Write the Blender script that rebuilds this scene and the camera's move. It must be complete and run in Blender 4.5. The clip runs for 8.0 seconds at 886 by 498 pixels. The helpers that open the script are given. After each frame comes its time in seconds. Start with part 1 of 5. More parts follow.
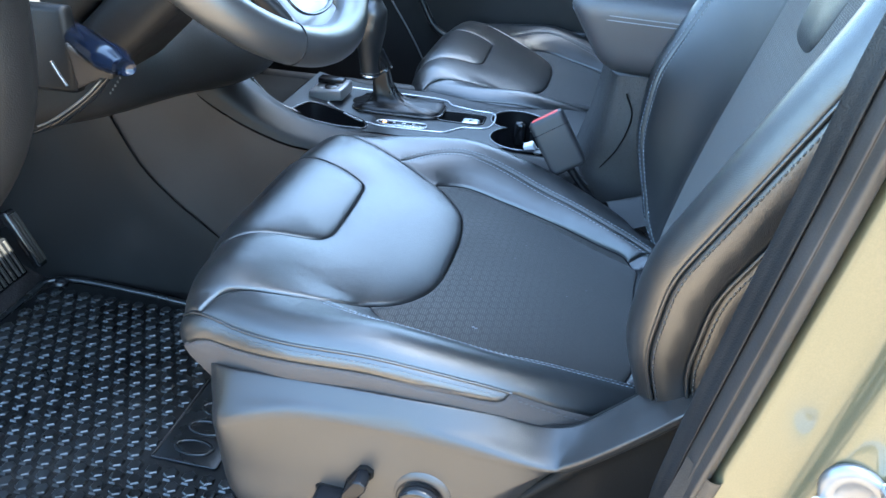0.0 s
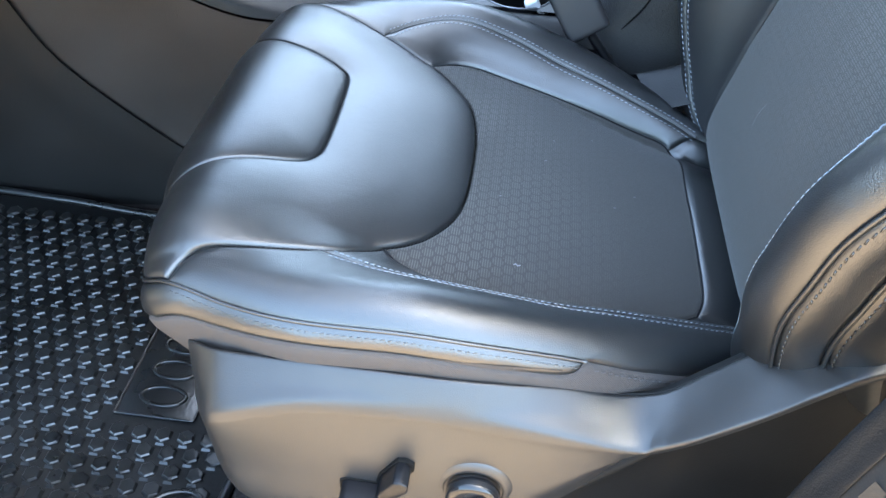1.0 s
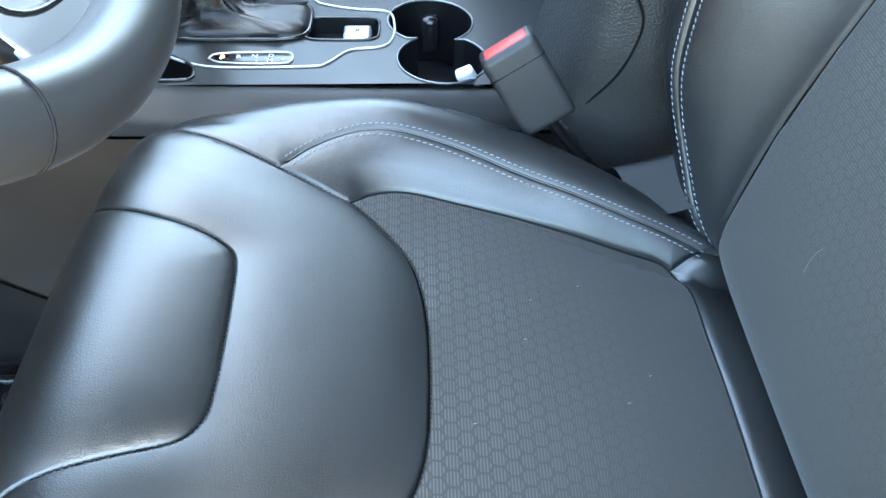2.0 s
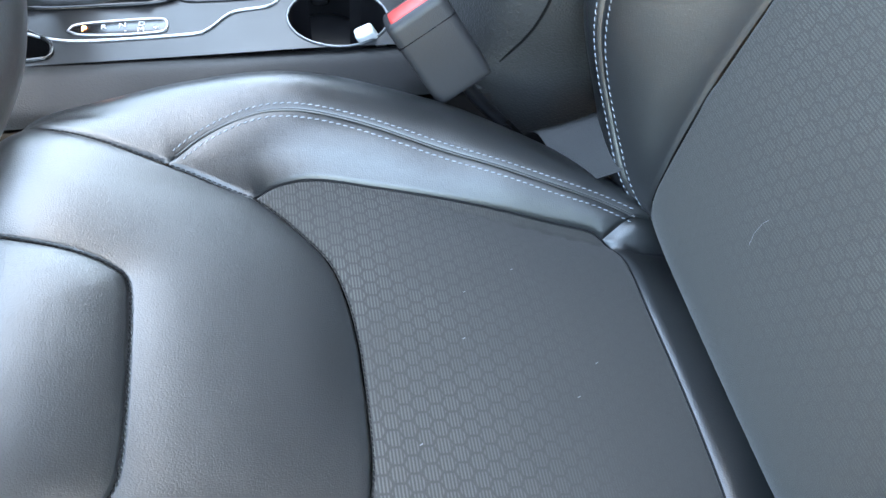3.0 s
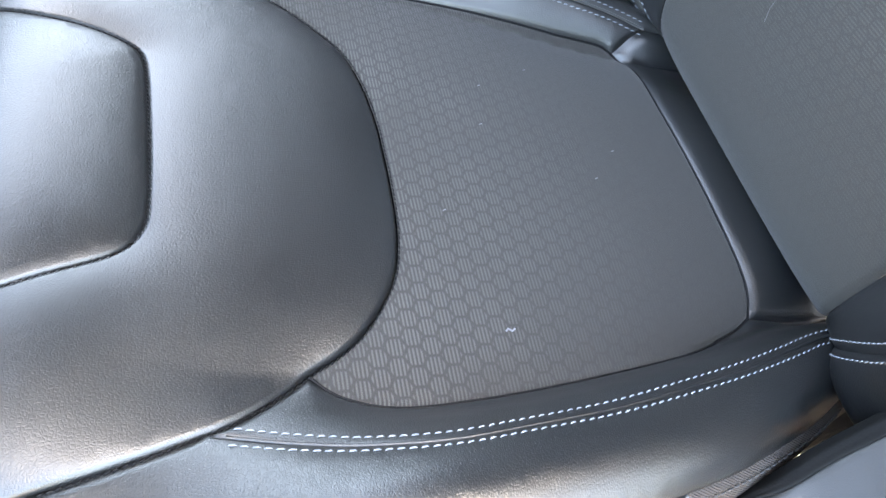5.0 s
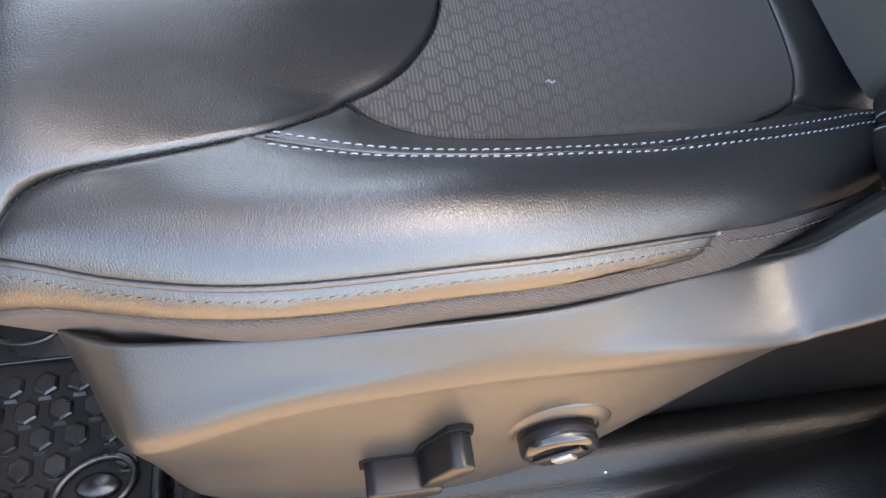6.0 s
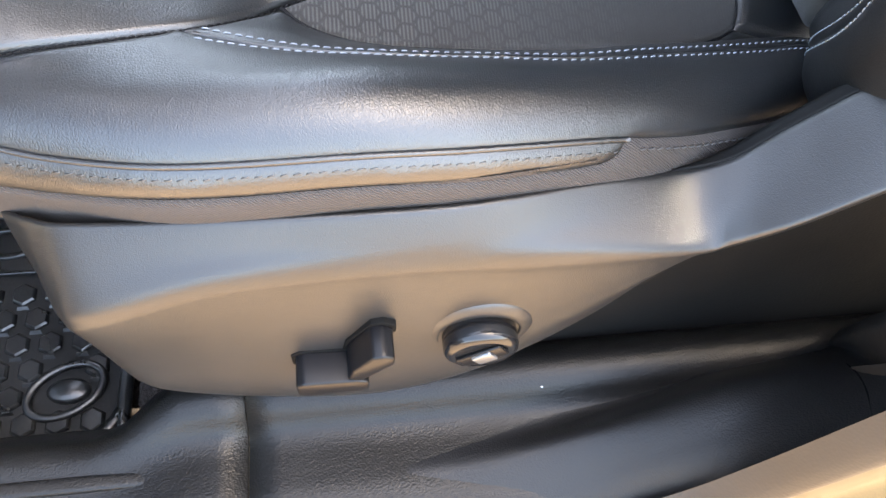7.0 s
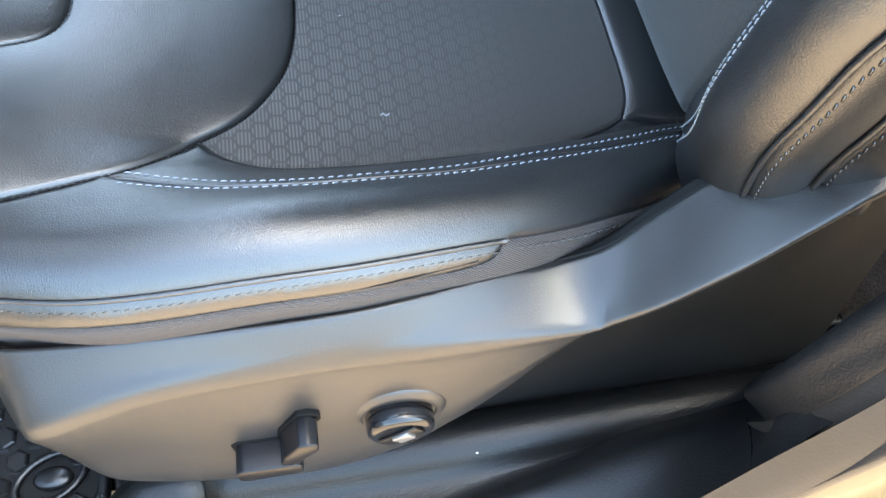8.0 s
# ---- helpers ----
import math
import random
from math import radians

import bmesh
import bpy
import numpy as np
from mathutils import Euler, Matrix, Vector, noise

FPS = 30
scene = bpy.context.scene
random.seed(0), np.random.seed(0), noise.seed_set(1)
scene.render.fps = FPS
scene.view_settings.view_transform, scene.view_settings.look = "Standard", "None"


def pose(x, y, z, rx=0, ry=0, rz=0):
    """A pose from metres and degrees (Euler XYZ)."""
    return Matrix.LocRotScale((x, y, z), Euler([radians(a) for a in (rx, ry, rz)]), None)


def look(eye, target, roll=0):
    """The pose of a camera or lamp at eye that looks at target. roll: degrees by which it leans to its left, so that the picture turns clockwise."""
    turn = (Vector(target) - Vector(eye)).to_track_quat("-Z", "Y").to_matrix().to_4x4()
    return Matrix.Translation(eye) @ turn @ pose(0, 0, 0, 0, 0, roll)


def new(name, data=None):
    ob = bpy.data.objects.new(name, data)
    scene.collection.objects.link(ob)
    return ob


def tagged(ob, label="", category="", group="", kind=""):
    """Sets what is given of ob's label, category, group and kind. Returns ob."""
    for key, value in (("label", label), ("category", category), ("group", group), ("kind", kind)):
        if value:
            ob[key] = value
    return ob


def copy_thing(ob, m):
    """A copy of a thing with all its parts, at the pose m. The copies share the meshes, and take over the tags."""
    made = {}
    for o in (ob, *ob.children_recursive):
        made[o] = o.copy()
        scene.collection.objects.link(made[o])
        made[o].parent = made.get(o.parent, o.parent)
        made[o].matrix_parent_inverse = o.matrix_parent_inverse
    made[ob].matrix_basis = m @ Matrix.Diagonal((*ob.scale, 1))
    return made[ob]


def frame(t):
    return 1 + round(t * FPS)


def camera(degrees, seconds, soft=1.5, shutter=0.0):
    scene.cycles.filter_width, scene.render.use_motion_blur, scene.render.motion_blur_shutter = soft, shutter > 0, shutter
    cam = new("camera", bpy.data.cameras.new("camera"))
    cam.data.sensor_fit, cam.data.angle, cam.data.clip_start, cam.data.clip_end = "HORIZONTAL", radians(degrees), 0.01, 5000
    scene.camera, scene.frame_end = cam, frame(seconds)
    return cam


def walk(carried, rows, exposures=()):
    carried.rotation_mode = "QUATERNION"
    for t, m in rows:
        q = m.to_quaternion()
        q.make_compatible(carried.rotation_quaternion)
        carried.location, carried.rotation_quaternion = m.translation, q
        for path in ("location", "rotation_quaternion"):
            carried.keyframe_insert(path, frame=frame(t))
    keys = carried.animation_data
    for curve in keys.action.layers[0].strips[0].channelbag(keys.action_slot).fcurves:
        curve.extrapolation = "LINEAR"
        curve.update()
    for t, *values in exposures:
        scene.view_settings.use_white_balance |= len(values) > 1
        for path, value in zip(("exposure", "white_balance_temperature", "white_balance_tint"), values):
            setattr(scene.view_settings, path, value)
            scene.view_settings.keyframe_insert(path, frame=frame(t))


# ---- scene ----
import mathutils

cam = camera(57.0, 8.0)
PATH = [
    (0, (-0.034, 0.006, 1.2), (-0.378, 1.704, 0.202), 2.7),
    (0.5, (-0.116, 0.09, 1.176), (-0.324, 1.695, 0.0), 3.1),
    (1, (-0.161, 0.196, 1.163), (-0.28, 1.686, -0.166), 3.4),
    (1.5, (-0.207, 0.389, 1.16), (-0.281, 1.857, -0.197), 2.9),
    (2, (-0.197, 0.498, 1.15), (-0.127, 1.925, -0.25), 1.6),
    (2.2, (-0.206, 0.526, 1.15), (-0.052, 1.923, -0.273), 2.4),
    (3.3, (-0.21, 0.575, 1.141), (0.12, 1.814, -0.393), 4.7),
    (3.5, (-0.209, 0.564, 1.145), (0.121, 1.796, -0.395), 3.8),
    (4, (-0.23, 0.539, 1.129), (0.113, 1.74, -0.433), 4.4),
    (4.2, (-0.238, 0.525, 1.113), (0.115, 1.722, -0.451), 5.0),
    (5.3, (-0.244, 0.48, 1.058), (0.081, 1.608, -0.561), 6.0),
    (5.5, (-0.245, 0.468, 1.047), (0.037, 1.552, -0.61), 4.9),
    (6, (-0.258, 0.425, 1.024), (-0.012, 1.413, -0.697), 6.5),
    (6.5, (-0.242, 0.386, 1.003), (-0.04, 1.329, -0.749), 6.4),
    (7, (-0.214, 0.378, 1.027), (-0.027, 1.312, -0.731), 5.9),
    (7.5, (-0.182, 0.372, 1.056), (-0.008, 1.341, -0.685), 3.6),
    (8, (-0.152, 0.375, 1.091), (-0.002, 1.387, -0.627), -0.4),
]
EXPOSURE = [(0, 4.3, 5800, -4), (0.5, 4.48, 6350, 0), (1.0, 4.5, 6700, 0), (1.5, 4.7, 6700, -6), (2.0, 4.9, 6900, -6), (3.5, 5.05, 7800, 4), (5.5, 4.8, 8300, 8), (6.0, 4.22, 8500, 12), (6.5, 4.22, 8500, 12), (7.5, 4.45, 7700, 4), (8, 4.45, 7200, 0)]
walk(cam, [(t, look(eye, target, roll)) for t, eye, target, roll in PATH], EXPOSURE)

# ---- world and light ----
world = bpy.data.worlds.new("sky")
scene.world = world
world.use_nodes = True
wn = world.node_tree.nodes
sky = wn.new("ShaderNodeTexSky")
sky.sky_type = "NISHITA"
sky.sun_disc = False
sky.sun_elevation = radians(59.3)
sky.sun_rotation = radians(68.4)
sky.air_density = 1.0
sky.dust_density = 2.5
wn["Background"].inputs["Strength"].default_value = 0.15
world.node_tree.links.new(sky.outputs["Color"], wn["Background"].inputs["Color"])

SUN_FROM = Vector((0.48, 0.19, 0.87))
sun_data = bpy.data.lights.new("sun", "SUN")
sun_data.energy, sun_data.angle, sun_data.color = 3.0, radians(0.53), (1.0, 0.95, 0.87)
sun = new("sun", sun_data)
sun.matrix_world = look(SUN_FROM * 10, (0, 0.8, 0.7))


# ---- materials ----
def mat(name, base, rough=0.5, metal=0.0, spec=0.5):
    m = bpy.data.materials.new(name)
    m.use_nodes = True
    b = m.node_tree.nodes["Principled BSDF"]
    b.inputs["Base Color"].default_value = (*base, 1)
    b.inputs["Roughness"].default_value = rough
    b.inputs["Metallic"].default_value = metal
    b.inputs["Specular IOR Level"].default_value = spec
    return m


def node(m, kind, **values):
    n = m.node_tree.nodes.new(kind)
    for key, value in values.items():
        n.inputs[key].default_value = value
    return n


def wire(m, a, b):
    m.node_tree.links.new(a, b)


def coords(m, which="Object"):
    return m.node_tree.nodes.new("ShaderNodeTexCoord").outputs[which]


def math_node(m, op, a, b=None, clamp=False):
    n = m.node_tree.nodes.new("ShaderNodeMath")
    n.operation, n.use_clamp = op, clamp
    for i, v in enumerate((a, b)):
        if v is None:
            continue
        if isinstance(v, (int, float)):
            n.inputs[i].default_value = v
        else:
            wire(m, v, n.inputs[i])
    return n.outputs[0]


def ramp(m, fac, lo, hi, c0, c1):
    n = m.node_tree.nodes.new("ShaderNodeMapRange")
    wire(m, fac, n.inputs[0])
    for i, v in zip((1, 2, 3, 4), (lo, hi, c0, c1)):
        n.inputs[i].default_value = v
    return n.outputs[0]


def mix_colour(m, fac, a, b):
    n = m.node_tree.nodes.new("ShaderNodeMix")
    n.data_type = "RGBA"
    wire(m, fac, n.inputs[0])
    n.inputs[6].default_value, n.inputs[7].default_value = (*a, 1), (*b, 1)
    return n.outputs[2]


def bump(m, height, distance, strength=1.0, below=None):
    n = m.node_tree.nodes.new("ShaderNodeBump")
    n.inputs["Strength"].default_value, n.inputs["Distance"].default_value = strength, distance
    wire(m, height, n.inputs["Height"])
    if below is not None:
        wire(m, below, n.inputs["Normal"])
    return n.outputs[0]


def bsdf(m):
    return m.node_tree.nodes["Principled BSDF"]


def grained(name, base, rough, cell, depth, stretch=(1, 1, 1), blotch=0.25, vary=0.08, spec=0.5):
    """Moulded or tanned skin: cells of a grain, soft folds, and blotches in colour and gloss."""
    m = mat(name, base, rough, spec=spec)
    co = coords(m)
    mp = node(m, "ShaderNodeMapping", Scale=stretch)
    wire(m, co, mp.inputs[0])
    warp = node(m, "ShaderNodeTexNoise", Scale=210.0, Detail=2.0)
    wire(m, co, warp.inputs["Vector"])
    vor = node(m, "ShaderNodeTexVoronoi", Scale=1.0 / cell)
    vor.feature = "SMOOTH_F1"
    vor.inputs["Smoothness"].default_value = 0.35
    wire(m, mp.outputs[0], vor.inputs["Vector"])
    fine = node(m, "ShaderNodeTexNoise", Scale=0.45 / cell, Detail=1.0)
    wire(m, mp.outputs[0], fine.inputs["Vector"])
    h = math_node(m, "ADD", vor.outputs["Distance"], math_node(m, "MULTIPLY", fine.outputs[0], 0.6))
    n1 = bump(m, h, depth)
    n2 = bump(m, warp.outputs[0], depth * 1.5, 0.25, n1)
    wire(m, n2, bsdf(m).inputs["Normal"])
    big = node(m, "ShaderNodeTexNoise", Scale=9.0, Detail=5.0)
    wire(m, co, big.inputs["Vector"])
    dark = tuple(c * (1 - blotch) for c in base)
    light = tuple(c * (1 + blotch) for c in base)
    wire(m, mix_colour(m, ramp(m, big.outputs[0], 0.3, 0.7, 0, 1), dark, light), bsdf(m).inputs["Base Color"])
    wire(m, ramp(m, big.outputs[0], 0.3, 0.7, rough - vary, rough + vary), bsdf(m).inputs["Roughness"])
    return m


def tanned(name, base, rough, pebble, depth, stretch=(1, 1, 1), spec=1.0):
    """Coated seat leather: fine pebble, short wrinkles, shallow hollows and soft changes of gloss."""
    m = mat(name, base, rough, spec=spec)
    co = coords(m)
    mp = node(m, "ShaderNodeMapping", Scale=stretch)
    wire(m, co, mp.inputs[0])
    bend = node(m, "ShaderNodeTexNoise", Scale=160.0, Detail=2.0)
    wire(m, mp.outputs[0], bend.inputs["Vector"])
    move = m.node_tree.nodes.new("ShaderNodeMix")
    move.data_type, move.blend_type = "RGBA", "LINEAR_LIGHT"
    move.inputs[0].default_value = pebble * 1.2
    wire(m, mp.outputs[0], move.inputs[6])
    wire(m, bend.outputs["Color"], move.inputs[7])
    cells = node(m, "ShaderNodeTexVoronoi", Scale=0.55 / pebble)
    cells.feature = "DISTANCE_TO_EDGE"
    wire(m, move.outputs[2], cells.inputs["Vector"])
    grain = node(m, "ShaderNodeTexNoise", Scale=1.1 / pebble, Detail=2.0)
    wire(m, mp.outputs[0], grain.inputs["Vector"])
    fold = node(m, "ShaderNodeTexNoise", Scale=46.0, Detail=2.0, Distortion=0.8)
    wire(m, mp.outputs[0], fold.inputs["Vector"])
    hollow = node(m, "ShaderNodeTexNoise", Scale=15.0, Detail=1.0)
    wire(m, co, hollow.inputs["Vector"])
    h = math_node(m, "MULTIPLY", ramp(m, cells.outputs["Distance"], 0.0, 0.22, 0, 1), depth * 0.45)
    for tex, k in ((grain, 0.7), (fold, 1.3), (hollow, 2.0)):
        h = math_node(m, "ADD", h, math_node(m, "MULTIPLY", tex.outputs[0], depth * k))
    wire(m, bump(m, h, 1.0), bsdf(m).inputs["Normal"])
    big = node(m, "ShaderNodeTexNoise", Scale=7.0, Detail=2.0)
    wire(m, co, big.inputs["Vector"])
    wire(m, ramp(m, big.outputs[0], 0.2, 0.8, rough - 0.05, rough + 0.05), bsdf(m).inputs["Roughness"])
    wire(m, mix_colour(m, big.outputs[0], tuple(c * 0.8 for c in base), tuple(c * 1.2 for c in base)), bsdf(m).inputs["Base Color"])
    return m


leather = tanned("black leather", (0.0105, 0.0112, 0.0122), 0.335, 0.0009, 0.00012)
lid_leather = tanned("armrest leather", (0.045, 0.046, 0.051), 0.40, 0.0011, 0.0003, spec=0.8)
boot_leather = tanned("wrinkled boot leather", (0.006, 0.006, 0.007), 0.30, 0.0016, 0.0002, spec=0.35)
leather_soft = tanned("black side leather", (0.0105, 0.0112, 0.0122), 0.325, 0.0009, 0.00013, (1.25, 0.85, 0.85))
wheel_leather = tanned("smooth wheel leather", (0.020, 0.0205, 0.022), 0.36, 0.0012, 0.00006)
shield_plastic = grained("dark grey satin plastic", (0.017, 0.0165, 0.0165), 0.36, 0.0006, 0.00009, blotch=0.15, vary=0.03, spec=0.65)
# near black: shade below the seat shield is put into this colour
shade_plastic = grained("black plastic for shaded underside and gap", (0.005, 0.005, 0.005), 0.7, 0.0016, 0.0001, spec=0.2)
dash_plastic = grained("charcoal moulded plastic", (0.009, 0.0088, 0.009), 0.50, 0.0013, 0.00014, blotch=0.15, spec=0.28)
console_side = grained("brown grey console side plastic", (0.030, 0.0265, 0.025), 0.52, 0.0014, 0.00015, blotch=0.2, spec=0.4)
console_plastic = grained("grained console plastic", (0.028, 0.0275, 0.0275), 0.46, 0.0020, 0.00060, blotch=0.15, spec=0.5)
satin_trim = grained("satin grey console trim", (0.012, 0.013, 0.0145), 0.33, 0.0009, 0.00004, blotch=0.1, spec=0.32)
sill_plastic = grained("black grained sill plastic", (0.006, 0.0058, 0.0057), 0.36, 0.0012, 0.00022, (0.8, 1, 1), 0.15, spec=0.30)
pillar_plastic = grained("grey pillar trim", (0.011, 0.011, 0.0115), 0.42, 0.0012, 0.00018, blotch=0.12, spec=0.30)
rubber = grained("black rubber mat", (0.010, 0.011, 0.012), 0.30, 0.004, 0.00012, blotch=0.5, vary=0.08, spec=0.8)
mat_base = grained("dull black rubber", (0.008, 0.0085, 0.009), 0.6, 0.004, 0.0002, blotch=0.5, spec=0.2)
seal_rubber = grained("black door seal", (0.030, 0.026, 0.023), 0.42, 0.002, 0.0001, spec=0.35)
gloss_black = mat("gloss black plastic", (0.010, 0.010, 0.011), 0.18)
switch_black = grained("satin black switch", (0.005, 0.005, 0.006), 0.26, 0.0012, 0.00003, spec=0.28)
chrome = mat("satin chrome", (0.62, 0.63, 0.65), 0.22, 1.0)
silver = mat("silver paint", (0.5, 0.51, 0.53), 0.35, 0.7)
# near black for joints, and for recesses whose shade is in the colour
gap_shade_black = mat("black of joints and shaded recesses", (0.004, 0.004, 0.004), 0.8, spec=0.1)
dark_well = grained("black well lining", (0.006, 0.006, 0.007), 0.4, 0.0012, 0.0001, spec=0.3)
dim_silver = mat("dull silver edge", (0.20, 0.205, 0.215), 0.35, 0.7)
navy_gloss = mat("navy gloss plastic", (0.005, 0.008, 0.018), 0.2)
thread = mat("grey white thread", (0.225, 0.25, 0.28), 0.7)
lint_grey = mat("pale grey lint", (0.19, 0.19, 0.20), 0.9)
thread_dark = mat("dark grey thread", (0.05, 0.05, 0.052), 0.6)
seam_shade_thread = mat("black seam thread and seam shade", (0.006, 0.006, 0.007), 0.6, spec=0.2)
red_plastic = mat("red release button", (0.55, 0.035, 0.03), 0.42)
buckle_plastic = grained("grey buckle plastic", (0.016, 0.016, 0.018), 0.5, 0.0009, 0.00008)
white_plastic = mat("white plastic", (0.75, 0.75, 0.76), 0.45)
lettering = mat("pale print", (0.6, 0.6, 0.6), 0.6)


def cloth(name, base, light_tone, fade0, fade1, left=0.10):
    """Woven cloth with a print of striped hexagons that weakens from fade0 to fade1, and in patches."""
    m = mat(name, base, 0.85, spec=0.25)
    uv = coords(m, "UV")
    sep = node(m, "ShaderNodeSeparateXYZ")
    wire(m, uv, sep.inputs[0])
    px, py = sep.outputs[0], sep.outputs[1]
    k, root = 1 / 0.0112, 1.7320508
    a = math_node(m, "MULTIPLY", py, k)
    b = math_node(m, "MULTIPLY", px, k)

    def cell(da, db):
        u = math_node(m, "SUBTRACT", math_node(m, "FLOORED_MODULO", math_node(m, "ADD", a, da), 1.0), 0.5)
        v = math_node(m, "SUBTRACT", math_node(m, "FLOORED_MODULO", math_node(m, "ADD", b, db), root), root / 2)
        u, v = math_node(m, "ABSOLUTE", u), math_node(m, "ABSOLUTE", v)
        slant = math_node(m, "ADD", math_node(m, "MULTIPLY", u, 0.5), math_node(m, "MULTIPLY", v, 0.8660254))
        return math_node(m, "MAXIMUM", u, slant)

    d = math_node(m, "MINIMUM", cell(0.0, 0.0), cell(0.5, root / 2))
    inside = ramp(m, d, 0.39, 0.46, 1, 0)
    stripe = math_node(m, "SINE", math_node(m, "MULTIPLY", px, 2 * math.pi / 0.0021))
    stripe = ramp(m, stripe, -0.1, 0.4, 0, 1)
    patch = node(m, "ShaderNodeTexNoise", Scale=14.0, Detail=3.0)
    wire(m, coords(m), patch.inputs["Vector"])
    print_share = math_node(m, "MULTIPLY", ramp(m, px, fade0, fade1, 1.0, left), ramp(m, patch.outputs[0], 0.3, 0.6, 0.5, 1.0))
    mask = math_node(m, "MULTIPLY", math_node(m, "MULTIPLY", inside, stripe), print_share)
    weave = node(m, "ShaderNodeTexNoise", Scale=1500.0, Detail=1.0)
    wire(m, uv, weave.inputs["Vector"])
    tone = mix_colour(m, mask, base, light_tone)
    mul = m.node_tree.nodes.new("ShaderNodeMix")
    mul.data_type, mul.blend_type = "RGBA", "MULTIPLY"
    mul.inputs[0].default_value = 0.5
    wire(m, tone, mul.inputs[6])
    wire(m, weave.outputs[0], mul.inputs[7])
    wire(m, mul.outputs[2], bsdf(m).inputs["Base Color"])
    h = math_node(m, "ADD", weave.outputs[0], math_node(m, "MULTIPLY", mask, 0.5))
    wire(m, bump(m, h, 0.0003), bsdf(m).inputs["Normal"])
    bsdf(m).inputs["Sheen Weight"].default_value = 0.12
    return m


seat_cloth = cloth("charcoal hexagon cloth", (0.045, 0.042, 0.0385), (0.096, 0.0905, 0.084), -0.19, -0.03, 0.10)
back_cloth = cloth("charcoal hexagon back cloth", (0.053, 0.050, 0.045), (0.104, 0.100, 0.092), -0.32, -0.06, 0.12)


def plain_cloth(name, base, scale):
    m = mat(name, base, 0.9, spec=0.2)
    wave = node(m, "ShaderNodeTexWave", Scale=scale, Distortion=1.5)
    wave.bands_direction = "DIAGONAL"
    wire(m, coords(m), wave.inputs["Vector"])
    noise_tex = node(m, "ShaderNodeTexNoise", Scale=700.0)
    wire(m, coords(m), noise_tex.inputs["Vector"])
    h = math_node(m, "ADD", wave.outputs["Fac"], noise_tex.outputs[0])
    wire(m, bump(m, h, 0.0004), bsdf(m).inputs["Normal"])
    wire(m, mix_colour(m, ramp(m, h, 0.4, 1.5, 0, 1), tuple(c * 0.8 for c in base), tuple(c * 1.15 for c in base)), bsdf(m).inputs["Base Color"])
    return m


skirt_cloth = plain_cloth("dark ribbed side cloth", (0.062, 0.055, 0.052), 300.0)


def carpet_material(name, base):
    m = mat(name, base, 0.95, spec=0.15)
    fuzz = node(m, "ShaderNodeTexNoise", Scale=420.0, Detail=4.0)
    wire(m, coords(m), fuzz.inputs["Vector"])
    big = node(m, "ShaderNodeTexNoise", Scale=18.0, Detail=4.0)
    wire(m, coords(m), big.inputs["Vector"])
    h = math_node(m, "ADD", fuzz.outputs[0], math_node(m, "MULTIPLY", big.outputs[0], 0.5))
    wire(m, bump(m, h, 0.004), bsdf(m).inputs["Normal"])
    wire(m, mix_colour(m, ramp(m, h, 0.5, 1.0, 0, 1), tuple(c * 0.5 for c in base), tuple(c * 1.6 for c in base)), bsdf(m).inputs["Base Color"])
    return m


carpet = carpet_material("dark brown grey carpet", (0.035, 0.030, 0.029))


def paint_material(name, base):
    m = mat(name, base, 0.3, 0.35)
    flake = node(m, "ShaderNodeTexNoise", Scale=900.0)
    wire(m, coords(m), flake.inputs["Vector"])
    wire(m, mix_colour(m, flake.outputs[0], tuple(c * 0.8 for c in base), tuple(c * 1.2 for c in base)), bsdf(m).inputs["Base Color"])
    bsdf(m).inputs["Coat Weight"].default_value = 0.8
    bsdf(m).inputs["Coat Roughness"].default_value = 0.06
    return m


paint = paint_material("olive gold metallic paint", (0.100, 0.091, 0.053))


def ground_material():
    m = mat("dry gravel ground", (0.30, 0.24, 0.17), 0.9)
    n1 = node(m, "ShaderNodeTexNoise", Scale=35.0, Detail=8.0)
    n2 = node(m, "ShaderNodeTexNoise", Scale=0.8, Detail=3.0)
    for n in (n1, n2):
        wire(m, coords(m), n.inputs["Vector"])
    f = math_node(m, "ADD", math_node(m, "MULTIPLY", n1.outputs[0], 0.6), math_node(m, "MULTIPLY", n2.outputs[0], 0.4))
    wire(m, mix_colour(m, ramp(m, f, 0.35, 0.65, 0, 1), (0.15, 0.105, 0.066), (0.30, 0.215, 0.14)), bsdf(m).inputs["Base Color"])
    wire(m, bump(m, n1.outputs[0], 0.01), bsdf(m).inputs["Normal"])
    return m


gravel = ground_material()
glass = mat("tinted window glass", (0.92, 0.95, 0.94), 0.0)
bsdf(glass).inputs["Transmission Weight"].default_value = 1.0
bsdf(glass).inputs["IOR"].default_value = 1.05


# ---- building helpers ----
def mesh_object(name, verts, faces, material, parent=None, label="", smooth=True, uv=None):
    me = bpy.data.meshes.new(name)
    me.from_pydata([tuple(map(float, v)) for v in verts], [], [tuple(map(int, f)) for f in faces])
    if uv is not None:
        layer = me.uv_layers.new(name="plan")
        idx = np.empty(len(me.loops), dtype=np.int32)
        me.loops.foreach_get("vertex_index", idx)
        layer.data.foreach_set("uv", np.asarray(uv, dtype=np.float32)[idx].ravel())
    me.materials.append(material)
    if smooth:
        me.polygons.foreach_set("use_smooth", [True] * len(me.polygons))
    me.update()
    ob = new(name, me)
    if parent is not None:
        ob.parent = parent
    if label:
        ob["label"] = label
    return ob


